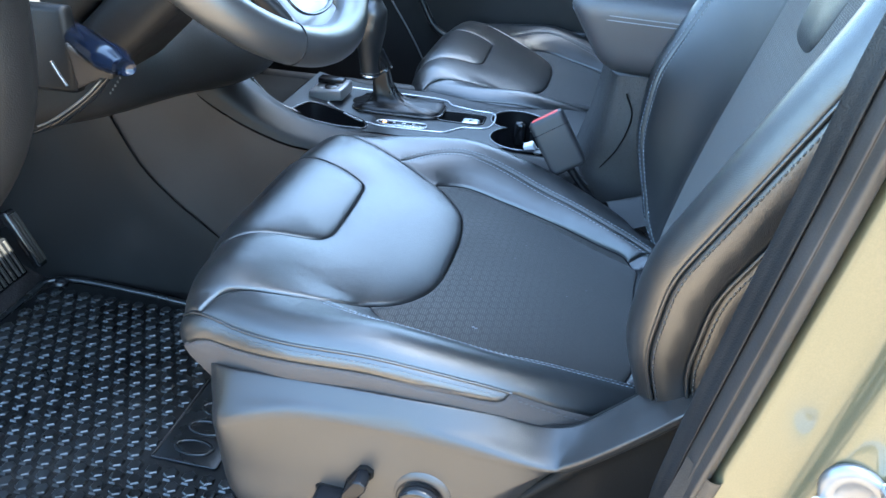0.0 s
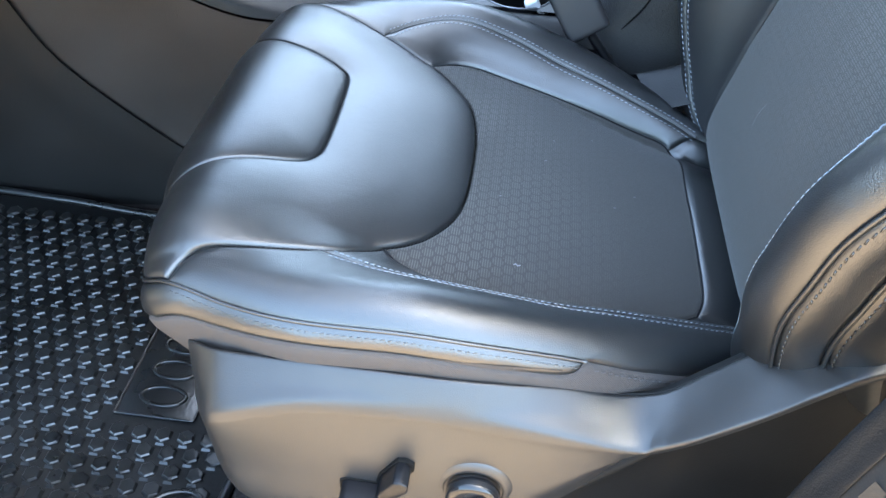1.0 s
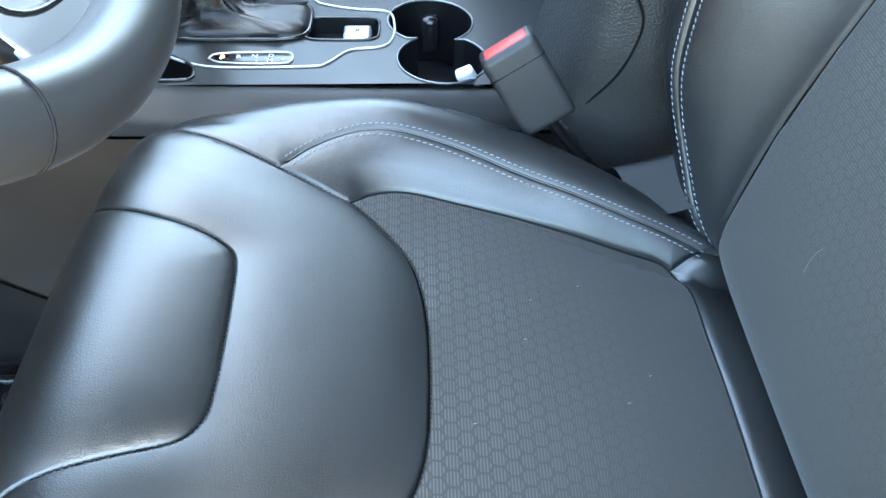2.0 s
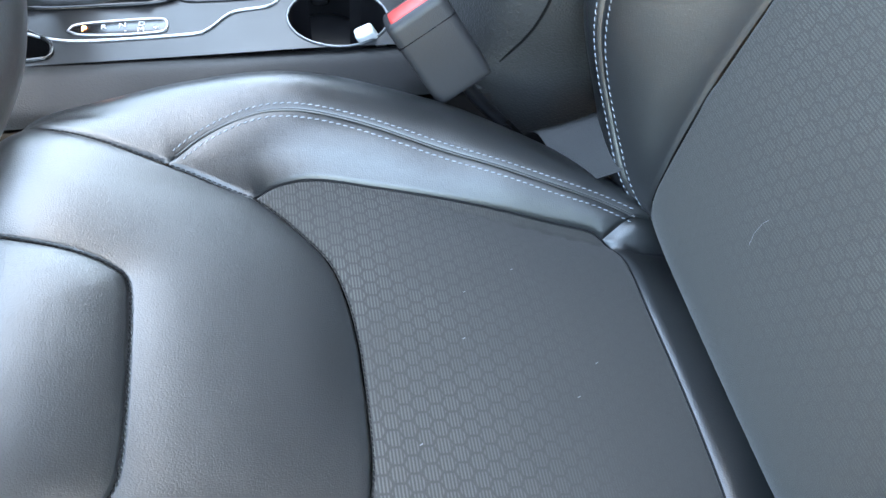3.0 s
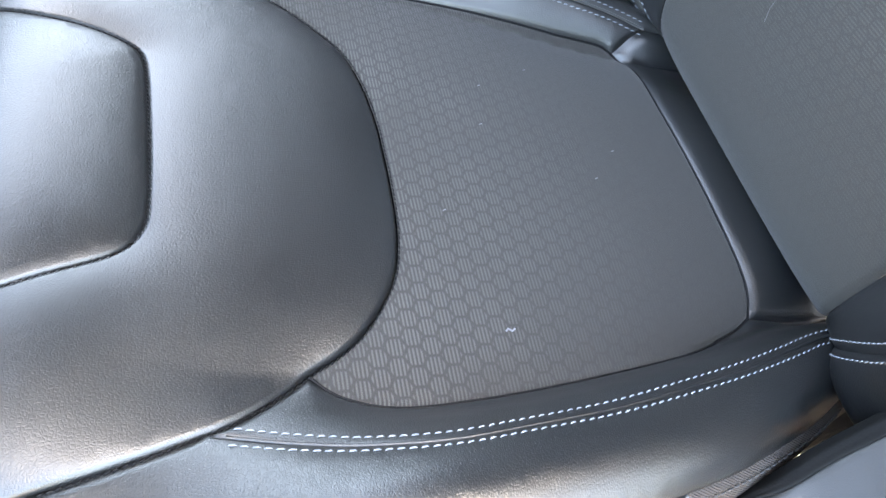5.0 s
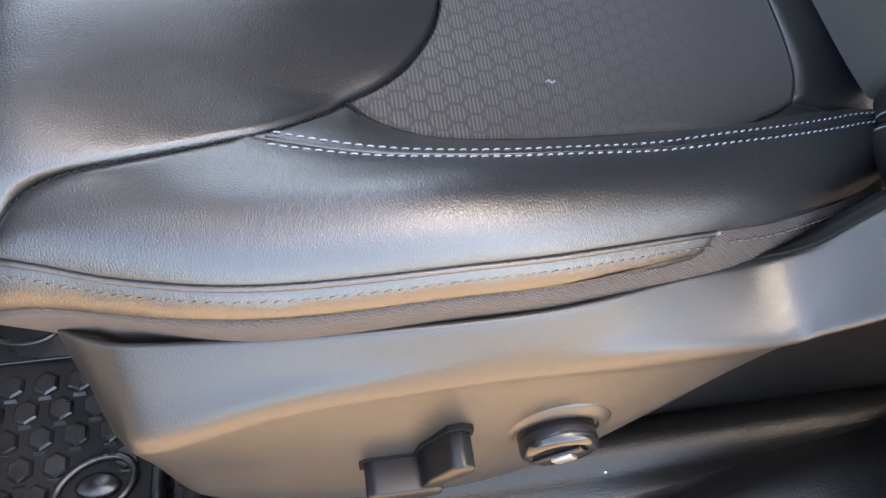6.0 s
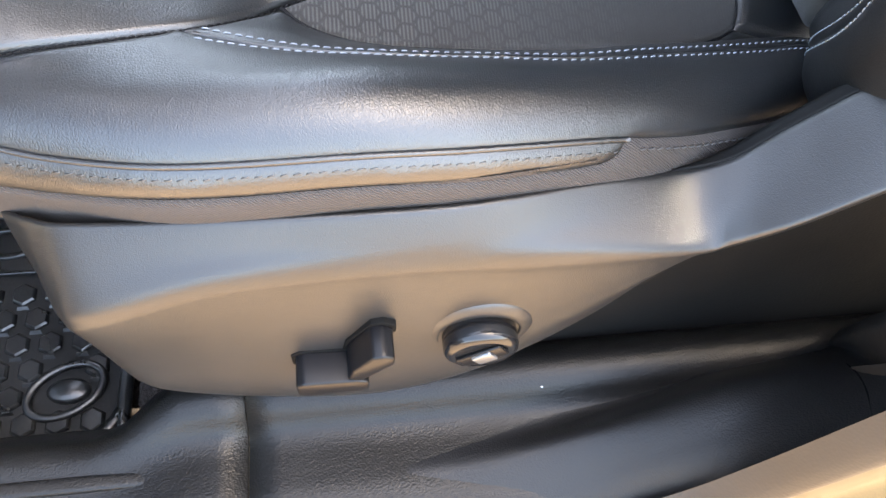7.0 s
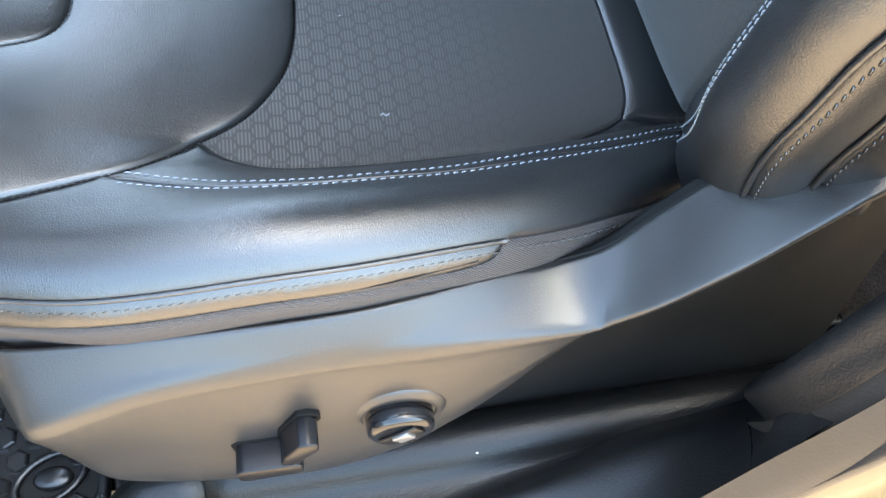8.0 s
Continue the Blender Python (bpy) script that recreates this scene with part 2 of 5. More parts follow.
def part(name, bm, material, parent=None, label="", smooth=True):
    me = bpy.data.meshes.new(name)
    bm.to_mesh(me)
    bm.free()
    me.materials.append(material)
    if smooth:
        me.polygons.foreach_set("use_smooth", [True] * len(me.polygons))
    ob = new(name, me)
    if parent is not None:
        ob.parent = parent
    if label:
        ob["label"] = label
    return ob


def sharp(ob, degrees=35):
    """Keeps edges sharper than the angle crisp under smooth shading."""
    bm = bmesh.new()
    bm.from_mesh(ob.data)
    for e in bm.edges:
        e.smooth = not (e.is_boundary or (len(e.link_faces) == 2 and e.calc_face_angle(0) > radians(degrees)))
    bm.to_mesh(ob.data)
    bm.free()
    return ob


def empty(name, label, category, where=(0, 0, 0), group="", kind=""):
    ob = new(name)
    ob.location = where
    return tagged(ob, label, category, group, kind)


def spline(points, step=0.004):
    """Catmull-Rom curve through the points, in even steps."""
    c = np.asarray(points, float)
    p = np.vstack([2 * c[0] - c[1], c, 2 * c[-1] - c[-2]])
    out = []
    for i in range(len(c) - 1):
        p0, p1, p2, p3 = p[i:i + 4]
        for s in np.arange(24) / 24:
            out.append(0.5 * (2 * p1 + (p2 - p0) * s + (2 * p0 - 5 * p1 + 4 * p2 - p3) * s * s + (3 * p1 - p0 - 3 * p2 + p3) * s ** 3))
    out.append(c[-1])
    return even(np.array(out), step)


def even(line, step):
    line = np.asarray(line, float)
    seg = np.r_[0, np.cumsum(np.linalg.norm(np.diff(line, axis=0), axis=1))]
    n = max(2, int(round(seg[-1] / step)) + 1)
    at = np.linspace(0, seg[-1], n)
    return np.stack([np.interp(at, seg, line[:, k]) for k in range(line.shape[1])], 1)


def tube(name, line, radius, material, parent=None, label="", sides=8, closed=False, flat=1.0):
    """A round cord along a line in space."""
    line = np.asarray(line, float)
    tang = np.gradient(line, axis=0)
    if closed:
        tang = np.roll(line, -1, 0) - np.roll(line, 1, 0)
    tang /= np.linalg.norm(tang, axis=1)[:, None] + 1e-12
    radius = np.broadcast_to(np.asarray(radius, float), (len(line),))
    verts, ref = [], np.array([0.13, 0.21, 0.97])
    for p, t, r in zip(line, tang, radius):
        a = np.cross(t, ref)
        a /= np.linalg.norm(a) + 1e-12
        b = np.cross(t, a)
        for k in range(sides):
            w = 2 * math.pi * k / sides
            verts.append(p + r * (math.cos(w) * a + flat * math.sin(w) * b))
    n, faces = len(line), []
    for i in range(n if closed else n - 1):
        j = (i + 1) % n
        for k in range(sides):
            q = (k + 1) % sides
            faces.append((i * sides + k, j * sides + k, j * sides + q, i * sides + q))
    if not closed:
        faces += [tuple(range(sides - 1, -1, -1)), tuple((n - 1) * sides + k for k in range(sides))]
    return mesh_object(name, verts, faces, material, parent, label)


def loft(name, rails, material, parent=None, label="", across=24, along=80, thick=0.0, closed=False):
    """A skin through rails: each rail is a curve, and curves run across them."""
    lines = []
    for r in rails:
        line = spline(r, 0.002)
        seg = np.r_[0, np.cumsum(np.linalg.norm(np.diff(line, axis=0), axis=1))]
        lines.append(np.stack([np.interp(np.linspace(0, seg[-1], along), seg, line[:, k]) for k in range(3)], 1))
    lines = np.array(lines)
    cols = []
    for i in range(along):
        c = spline(lines[:, i], 0.002)
        seg = np.r_[0, np.cumsum(np.linalg.norm(np.diff(c, axis=0), axis=1))]
        cols.append(np.stack([np.interp(np.linspace(0, seg[-1], across), seg, c[:, k]) for k in range(3)], 1))
    g = np.array(cols)
    verts = g.reshape(-1, 3)
    faces = [(i * across + k, (i + 1) * across + k, (i + 1) * across + k + 1, i * across + k + 1) for i in range(along - 1) for k in range(across - 1)]
    ob = mesh_object(name, verts, faces, material, parent, label)
    if thick:
        mod = ob.modifiers.new("wall", "SOLIDIFY")
        mod.thickness, mod.offset = thick, -1.0
    return ob


def rounded_box(size, radius=0.004, segments=2, taper=1.0):
    bm = bmesh.new()
    bmesh.ops.create_cube(bm, size=1.0)
    for v in bm.verts:
        k = taper if v.co.z > 0 else 1.0
        v.co = Vector((v.co.x * size[0] * k, v.co.y * size[1] * k, v.co.z * size[2]))
    if radius > 0:
        bmesh.ops.bevel(bm, geom=bm.edges[:], offset=radius, segments=segments, profile=0.6, affect="EDGES")
    return bm


def placed(bm, m):
    bmesh.ops.transform(bm, matrix=m, verts=bm.verts)
    return bm


def prism(outline, z0, z1, bevel=0.002, segments=2):
    """A plate with the outline (x, y), from z0 up to z1, its upper rim rounded."""
    bm = bmesh.new()
    low = [bm.verts.new((x, y, z0)) for x, y in outline]
    high = [bm.verts.new((x, y, z1)) for x, y in outline]
    n = len(outline)
    top = bm.faces.new(high)
    bm.faces.new(low[::-1])
    for i in range(n):
        j = (i + 1) % n
        bm.faces.new((low[i], low[j], high[j], high[i]))
    bmesh.ops.recalc_face_normals(bm, faces=bm.faces[:])
    if bevel:
        bmesh.ops.bevel(bm, geom=[e for e in top.edges], offset=bevel, segments=segments, profile=0.6, affect="EDGES")
    return bm


def lathe(profile, sides=32):
    """A turned body round z from (radius, z) pairs."""
    bm = bmesh.new()
    rings = []
    for r, z in profile:
        rings.append([bm.verts.new((r * math.cos(2 * math.pi * k / sides), r * math.sin(2 * math.pi * k / sides), z)) for k in range(sides)])
    for a, b in zip(rings, rings[1:]):
        for k in range(sides):
            q = (k + 1) % sides
            bm.faces.new((a[k], a[q], b[q], b[k]))
    for ring in (rings[0], rings[-1]):
        if (ring[0].co - ring[sides // 2].co).length > 1e-4:
            bm.faces.new(ring)
    bmesh.ops.recalc_face_normals(bm, faces=bm.faces[:])
    return bm


def distance_to(points, line):
    """Each point's distance to a polyline, in the plane."""
    a, b = line[:-1], line[1:]
    ab = b - a
    out = np.empty(len(points))
    for i in range(0, len(points), 1500):
        p = points[i:i + 1500, None]
        t = np.clip(((p - a) * ab).sum(-1) / ((ab ** 2).sum(-1) + 1e-12), 0, 1)
        out[i:i + 1500] = np.sqrt(((p - a - t[..., None] * ab) ** 2).sum(-1).min(1))
    return out


def inside(points, loop):
    x, y = points[:, 0], points[:, 1]
    ok = np.zeros(len(points), bool)
    for (x0, y0), (x1, y1) in zip(loop, np.roll(loop, -1, 0)):
        cross = (y0 > y) != (y1 > y)
        ok ^= cross & (x < (x1 - x0) * (y - y0) / (y1 - y0 + 1e-15) + x0)
    return ok


TURN = {}  # surfaces whose plan runs the other way round


def panel(name, loop, surface, material, parent, label="", sink=0.004, width=0.010, puff=0.003, cell=0.006, flat=()):
    """A sewn panel: the closed outline in the plan of a surface, filled, its edges drawn down into the seam.
    Along the lines named flat the edge is held by stitching, and the groove is small."""
    loop = even(np.vstack([loop, loop[:1]]), 0.004)[:-1]
    closed = np.vstack([loop, loop[:1]])
    lo, hi = loop.min(0), loop.max(0)
    gx, gy = np.meshgrid(np.arange(lo[0], hi[0], cell), np.arange(lo[1], hi[1], cell), indexing="ij")
    gx = gx + (np.arange(gx.shape[1]) % 2) * cell / 2
    pts = np.stack([gx.ravel(), gy.ravel()], 1)
    pts = pts[inside(pts, loop)]
    pts = pts[distance_to(pts, closed) > width + 0.002]
    tang = np.roll(loop, -1, 0) - np.roll(loop, 1, 0)
    nor = np.stack([-tang[:, 1], tang[:, 0]], 1) / (np.linalg.norm(tang, axis=1)[:, None] + 1e-12)
    rings = []
    for off in (0.15 * width, 0.4 * width, 0.7 * width, width):
        for s in (1, -1):
            q = loop + s * off * nor
            q = q[inside(q, loop)]
            if len(q):
                rings.append(q[distance_to(q, closed) > 0.93 * off])
    allp = np.vstack([loop] + rings + [pts])
    n = len(loop)
    v, _, f, *_ = mathutils_cdt([Vector(p) for p in allp], [], [list(range(n))], 1, 1e-6)
    p2 = np.array([tuple(q) for q in v])
    turn = TURN.get(surface, 1)

    def skin(q):
        d = distance_to(q, closed)
        d = np.where(inside(q, loop), d, -0.5 * d)
        s, w = sink, width
        for line in flat:
            k = np.clip((distance_to(q, line) - np.maximum(d, 0)) / 0.004, 0, 1)
            s, w = s * (0.55 + 0.45 * k), w * (0.30 + 0.70 * k)
        h = -s * np.clip(1 - d / w, 0, 1.15) ** 2.2 + puff * (1 - np.exp(-np.maximum(d, 0) / 0.02))
        return on_surface(surface, q, h)[0]

    e = 0.0012
    ex, ey = np.array((e, 0)), np.array((0, e))
    nn = turn * np.cross(skin(p2 + ex) - skin(p2 - ex), skin(p2 + ey) - skin(p2 - ey))
    nn /= np.linalg.norm(nn, axis=1)[:, None] + 1e-15
    if turn < 0:
        f = [tuple(t)[::-1] for t in f]
    ob = mesh_object(name, skin(p2), f, material, parent, label, uv=p2)
    ob.data.normals_split_custom_set_from_vertices([tuple(map(float, q)) for q in nn])
    return ob


def on_surface(surface, line, lift=0.0):
    line = np.asarray(line, float)
    base, e = surface(line[:, 0], line[:, 1]), 1e-4
    nn = np.cross(surface(line[:, 0] + e, line[:, 1]) - base, surface(line[:, 0], line[:, 1] + e) - base)
    nn *= TURN.get(surface, 1) / (np.linalg.norm(nn, axis=1)[:, None] + 1e-15)
    return base + nn * np.broadcast_to(np.asarray(lift, float), (len(line),))[:, None], nn


def shifted(line, off):
    """A plan line moved sideways."""
    t = np.gradient(line, axis=0)
    t /= np.linalg.norm(t, axis=1)[:, None] + 1e-12
    return line + off * np.stack([-t[:, 1], t[:, 0]], 1)


def stitches(name, surface, line, material, parent, pitch=0.0052, length=0.0037, radius=0.00045, lift=0.0005, slant=0.2, label=""):
    """A row of single stitches along a plan line."""
    pts = even(line, pitch)
    p, nn = on_surface(surface, pts, lift)
    t = np.gradient(p, axis=0)
    t /= np.linalg.norm(t, axis=1)[:, None] + 1e-12
    verts, faces = [], []
    rng = random.Random(7)
    for c, d, n in zip(p, t, nn):
        side = np.cross(n, d)
        d = d + side * (slant + rng.uniform(-0.05, 0.05))
        d /= np.linalg.norm(d)
        side = np.cross(n, d)
        base = len(verts)
        for s, w, up in ((-0.5, 0.45, -0.5), (-0.28, 1.0, 0.35), (0.28, 1.0, 0.35), (0.5, 0.45, -0.5)):
            for k in range(6):
                a = 2 * math.pi * k / 6
                verts.append(c + d * s * length + side * math.cos(a) * radius * w + n * (math.sin(a) * radius * w + up * radius))
        for r in range(3):
            for k in range(6):
                q = (k + 1) % 6
                faces.append((base + r * 6 + k, base + r * 6 + q, base + r * 6 + 6 + q, base + r * 6 + 6 + k))
        faces += [tuple(base + k for k in range(5, -1, -1)), tuple(base + 18 + k for k in range(6))]
    return mesh_object(name, verts, faces, material, parent, label)


mathutils_cdt = mathutils.geometry.delaunay_2d_cdt

# ---- the setting: ground, body shell, floor ----
def box_between(lo, hi, radius=0.0, segments=2):
    c = [(a + b) / 2 for a, b in zip(lo, hi)]
    return placed(rounded_box([b - a for a, b in zip(lo, hi)], radius, segments), Matrix.Translation(c))


gm = bmesh.new()
bmesh.ops.create_grid(gm, x_segments=8, y_segments=8, size=400)
tagged(part("ground", gm, gravel, smooth=False), "dry pale gravel ground outside the car", "ground", kind="structure")

FLOOR = 0.372
tagged(part("floor", box_between((-1.25, 0.60, FLOOR - 0.05), (1.2, 1.92, FLOOR)), carpet), "dark brown grey carpeted car floor", "floor", kind="structure")
tagged(loft("toe_board", [[(-0.98, 0.56, FLOOR - 0.01), (-0.98, 0.85, FLOOR - 0.01), (-0.98, 1.16, FLOOR - 0.01)],
                          [(-1.08, 0.56, 0.42), (-1.08, 0.85, 0.42), (-1.08, 1.16, 0.42)],
                          [(-1.22, 0.56, 0.58), (-1.22, 0.85, 0.58), (-1.22, 1.16, 0.58)],
                          [(-1.28, 0.56, 0.95), (-1.28, 0.85, 0.95), (-1.28, 1.16, 0.95)]], carpet), "carpeted toe board below the dashboard", "wall", kind="structure")
tagged(part("wall_bulkhead", box_between((-1.45, 0.45, 0.2), (-1.32, 1.98, 1.02)), dash_plastic), "dark bulkhead in front of the footwell", "wall", kind="structure")

# unseen roof, pillars and far side of the car body, so that light comes in by the openings; headliner toned dark to
# deepen reflections
tagged(loft("ceiling", [[(-0.22, 0.62, 1.62), (0.3, 0.60, 1.68), (1.1, 0.60, 1.67), (1.9, 0.62, 1.60)],
                        [(-0.25, 1.25, 1.65), (0.3, 1.25, 1.72), (1.1, 1.25, 1.71), (1.9, 1.25, 1.63)],
                        [(-0.22, 1.88, 1.62), (0.3, 1.90, 1.68), (1.1, 1.90, 1.67), (1.9, 1.88, 1.60)]],
            grained("dark grey headliner", (0.055, 0.053, 0.052), 0.9, 0.002, 0.0002), thick=0.05), "dark grey fabric headliner under the roof", "ceiling", kind="structure")
tagged(part("wall_far_side", box_between((-1.4, 1.94, 0.2), (2.0, 2.02, 1.05), 0.02), dash_plastic), "dark inner side of the passenger door", "wall", kind="structure")
trim_line = spline([(-.61, 1.934, .79), (-.58, 1.934, .735), (-.539, 1.934, .671), (-.50, 1.934, .60), (-.48, 1.934, .54)], 0.01)
far_door = bpy.data.objects["wall_far_side"]
tube("door_trim_line", trim_line, 0.0035, dim_silver, far_door, "thin bright trim line on the door", flat=0.6)
pocket = spline([(-.53, 1.93, .80), (-.500, 1.93, .735), (-.470, 1.925, .685), (-.430, 1.92, .664), (-.36, 1.92, .668), (-.26, 1.92, .685), (-.10, 1.92, .70)], 0.01)
tube("door_pocket_lip", pocket, 0.011, satin_trim, far_door, "satin lip of the door pocket", flat=0.7)
# unseen opaque box in place of the rear side glass, keeps the sun out
tagged(part("wall_far_rear", box_between((0.05, 1.88, 1.0), (2.0, 1.99, 1.74), 0.02), gloss_black), "unseen opaque black rear side, blocking light", "wall", kind="structure")
tagged(part("wall_rear", box_between((1.25, 0.6, 0.3), (1.4, 1.94, 1.25), 0.02), dash_plastic), "dark rear seat backs behind the front row", "wall", kind="structure")
for name, foot, top, r in (("pillar_windscreen_far", (-1.15, 1.93, 1.02), (-0.22, 1.88, 1.64), 0.05), ("pillar_windscreen_near", (-1.15, 0.50, 1.02), (-0.22, 0.64, 1.64), 0.05),
                           ("pillar_middle_far", (0.0, 1.95, 1.0), (0.06, 1.87, 1.66), 0.07)):
    line = spline([foot, [(a + b) / 2 + (0.02 if i == 2 else 0) for i, (a, b) in enumerate(zip(foot, top))], top], 0.05)
    tagged(tube(name, line, r, pillar_plastic, sides=10), "grey plastic covered roof pillar", "pillar", kind="structure")

# unseen rear door and an opaque pane above it, added to stop light
tagged(part("wall_near_rear", box_between((0.46, 0.47, 0.2), (2.0, 0.55, 1.05), 0.02), dash_plastic), "unseen closed rear door on the near side", "wall", kind="structure")
tagged(part("wall_near_blocker", box_between((0.46, 0.52, 1.05), (2.0, 0.55, 1.72), 0.01), gloss_black), "unseen opaque black pane over the rear door, blocking light", "wall", kind="structure")
# unseen brown wall, added to cover the low sky and colour the reflections
backdrop_brown = grained("brown backdrop", (0.26, 0.17, 0.10), 0.8, 0.02, 0.002, blotch=0.3)
tagged(part("wall_backdrop", box_between((-9, -4.2, 0.0), (9, -4.1, 1.1)), backdrop_brown), "unseen plain brown wall added for reflections", "fence", kind="structure")
tagged(part("wall_door", placed(rounded_box((0.09, 1.02, 0.72), 0.03), Matrix.Translation((-1.18, -0.10, 0.75)) @ Matrix.Rotation(radians(-16), 4, "Z")), dash_plastic), "dark inner side of the opened front door", "door", kind="structure")

# ---- door sill, middle pillar and door frame on the near side ----
SILL = [(0.615, 0.385), (0.600, 0.440), (0.583, 0.484), (0.571, 0.4985), (0.560, 0.5010), (0.550, 0.4965), (0.543, 0.4885), (0.536, 0.4835), (0.525, 0.4815), (0.510, 0.4820), (0.495, 0.4825), (0.480, 0.4800), (0.466, 0.4740), (0.453, 0.462), (0.440, 0.440)]

SILL_FRONT = [(.580, .380), (.573, .400), (.562, .430), (.552, .455), (.545, .469), (.540, .475), (.535, .4775), (.529, .4775), (.518, .475), (.497, .471), (.470, .466), (.452, .458), (.440, .440)]


def sill_trim(name, x0, x1, material, label, shift=0.0):
    xs = np.linspace(x0, x1, max(3, int((x1 - x0) / 0.02)))
    prof = spline([(0, *p) for p in SILL], 0.003)[:, 1:]
    flat = spline([(0, *p) for p in SILL_FRONT], 0.003)[:, 1:]
    flat = np.stack([np.interp(np.linspace(0, 1, len(prof)), np.linspace(0, 1, len(flat)), flat[:, q]) for q in (0, 1)], 1)
    verts, n = [], len(prof)
    for x in xs:
        k = min(1.0, max(0.0, (x + 0.405) / 0.07))
        k = k * k * (3 - 2 * k)
        for (y, z), (y1, z1) in zip(prof, flat):
            verts.append((x, y * k + y1 * (1 - k), z * k + z1 * (1 - k) + shift))
    faces = [(i * n + k, i * n + k + 1, (i + 1) * n + k + 1, (i + 1) * n + k) for i in range(len(xs) - 1) for k in range(n - 1)]
    ob = mesh_object(name, verts, faces, material)
    mod = ob.modifiers.new("wall", "SOLIDIFY")
    mod.thickness, mod.offset = 0.003, 1.0
    return tagged(ob, label, "sill", kind="structure")


front_sill = sill_trim("sill_front", -1.2, -0.3004, sill_plastic, "black grained plastic sill trim beside the floor mat")
sill_trim("sill_rear", -0.2997, 0.35, sill_plastic, "black grained plastic sill trim below the seat", 0.0006)
for yy in (0.516, 0.492):
    part("rib", placed(rounded_box((0.62, 0.011, 0.008), 0.0035, 3), Matrix.Translation((-0.63, yy, 0.4765 if yy > 0.5 else 0.472))), sill_plastic, front_sill)

# ---- driver's seat: the cushion's shape ----
Y0 = 0.842


def table(*p):
    a = np.array(p, float).reshape(-1, 2)
    return a[a[:, 0].argsort()]


def soft(k, x, w=0.012):
    steps = ((-2.4, 1), (-1.6, 3), (-0.8, 5), (0, 6), (0.8, 5), (1.6, 3), (2.4, 1))
    return sum(n * np.interp(x + w * q, k[:, 0], k[:, 1]) for q, n in steps) / 24


def eased(x, e):
    """Nought below nought, x above, with a soft bend between."""
    return 0.5 * (x + np.sqrt(x * x + e * e))


CUSHION = dict(
    vf=table(.09, .12, .03, .128, -.01, .138, -.09, .153, -.17, .168, -.22, .165, -.25, .155, -.32, .15, -.45, .15),
    vs=table(.09, .13, .05, .14, -.02, .167, -.06, .178, -.1, .195, -.15, .205, -.21, .213, -.24, .214, -.3, .205, -.38, .205, -.45, .205),
    vw=table(.09, .14, .06, .152, .03, .17, -.03, .195, -.083, .216, -.17, .232, -.25, .236, -.3, .234, -.36, .216, -.395, .206, -.45, .206),
    zc=table(.09, .655, .03, .666, -.03, .676, -.115, .694, -.2, .712, -.25, .724, -.32, .745, -.37, .762, -.395, .766, -.45, .766),
    zf=table(.09, .63, .03, .647, -.01, .654, -.09, .679, -.17, .700, -.22, .710, -.25, .718, -.32, .742, -.37, .760, -.395, .764, -.45, .764),
    zs=table(.09, .645, .05, .660, -.02, .688, -.1, .714, -.15, .730, -.21, .744, -.24, .744, -.3, .742, -.36, .752, -.395, .754, -.45, .754),
    zw=table(.09, .655, .05, .670, -.02, .698, -.1, .724, -.15, .738, -.21, .752, -.24, .752, -.3, .747, -.36, .746, -.395, .744, -.45, .744))
BACK = dict(
    vf=table(-.05, .125, .0, .137, .04, .145, .12, .154, .2, .154, .35, .150, .7, .145),
    vs=table(-.05, .14, 0, .153, .04, .182, .08, .209, .12, .222, .2, .235, .3, .243, .42, .246, .6, .23),
    vw=table(-.05, .17, 0, .192, .05, .211, .1, .229, .15, .242, .22, .252, .3, .262, .4, .268, .6, .25),
    zc=table(-.05, .0, 0, .002, .04, .007, .12, .010, .2, .012, .7, .012),
    zf=table(-.05, -.002, 0, .0, .04, .005, .12, .009, .2, .012, .7, .014),
    zs=table(-.05, -.01, 0, .002, .04, .025, .08, .053, .12, .076, .2, .092, .3, .077, .42, .058, .6, .035),
    zw=table(-.05, -.008, 0, .004, .04, .027, .08, .057, .12, .082, .2, .100, .3, .085, .42, .065, .6, .04))


def profile(k, x, a):
    """Height over the plan: a dished middle, a rising strip and a side roll."""
    w = soft(k["vw"], x)
    vf = soft(k["vf"], x)
    vs = np.minimum(soft(k["vs"], x), w - 0.006)
    zc, zf, zs, zw = (soft(k[q], x) for q in ("zc", "zf", "zs", "zw"))

    def seg(v0, z0, v1, z1, s0, s1):
        h = v1 - v0
        t = np.clip((a - v0) / h, 0, 1)
        return (2 * t ** 3 - 3 * t * t + 1) * z0 + (t ** 3 - 2 * t * t + t) * h * s0 + (-2 * t ** 3 + 3 * t * t) * z1 + (t ** 3 - t * t) * h * s1

    m1, m2 = (zs - zf) / (vs - vf), (zw - zs) / (w - vs)
    s0, sm = 2.5 * (zf - zc) / vf, np.clip((m1 + m2) / 2, -2, 2)
    z = zc + (zf - zc) * np.clip(a / vf, 0, 1) ** 2.5
    z = np.where((a >= vf) & (a < vs), seg(vf, zf, vs, zs, s0 * 0.5 + m1 * 0.3, sm), z)
    return np.where(a >= vs, seg(vs, zs, w, zw, sm, 0), z), w


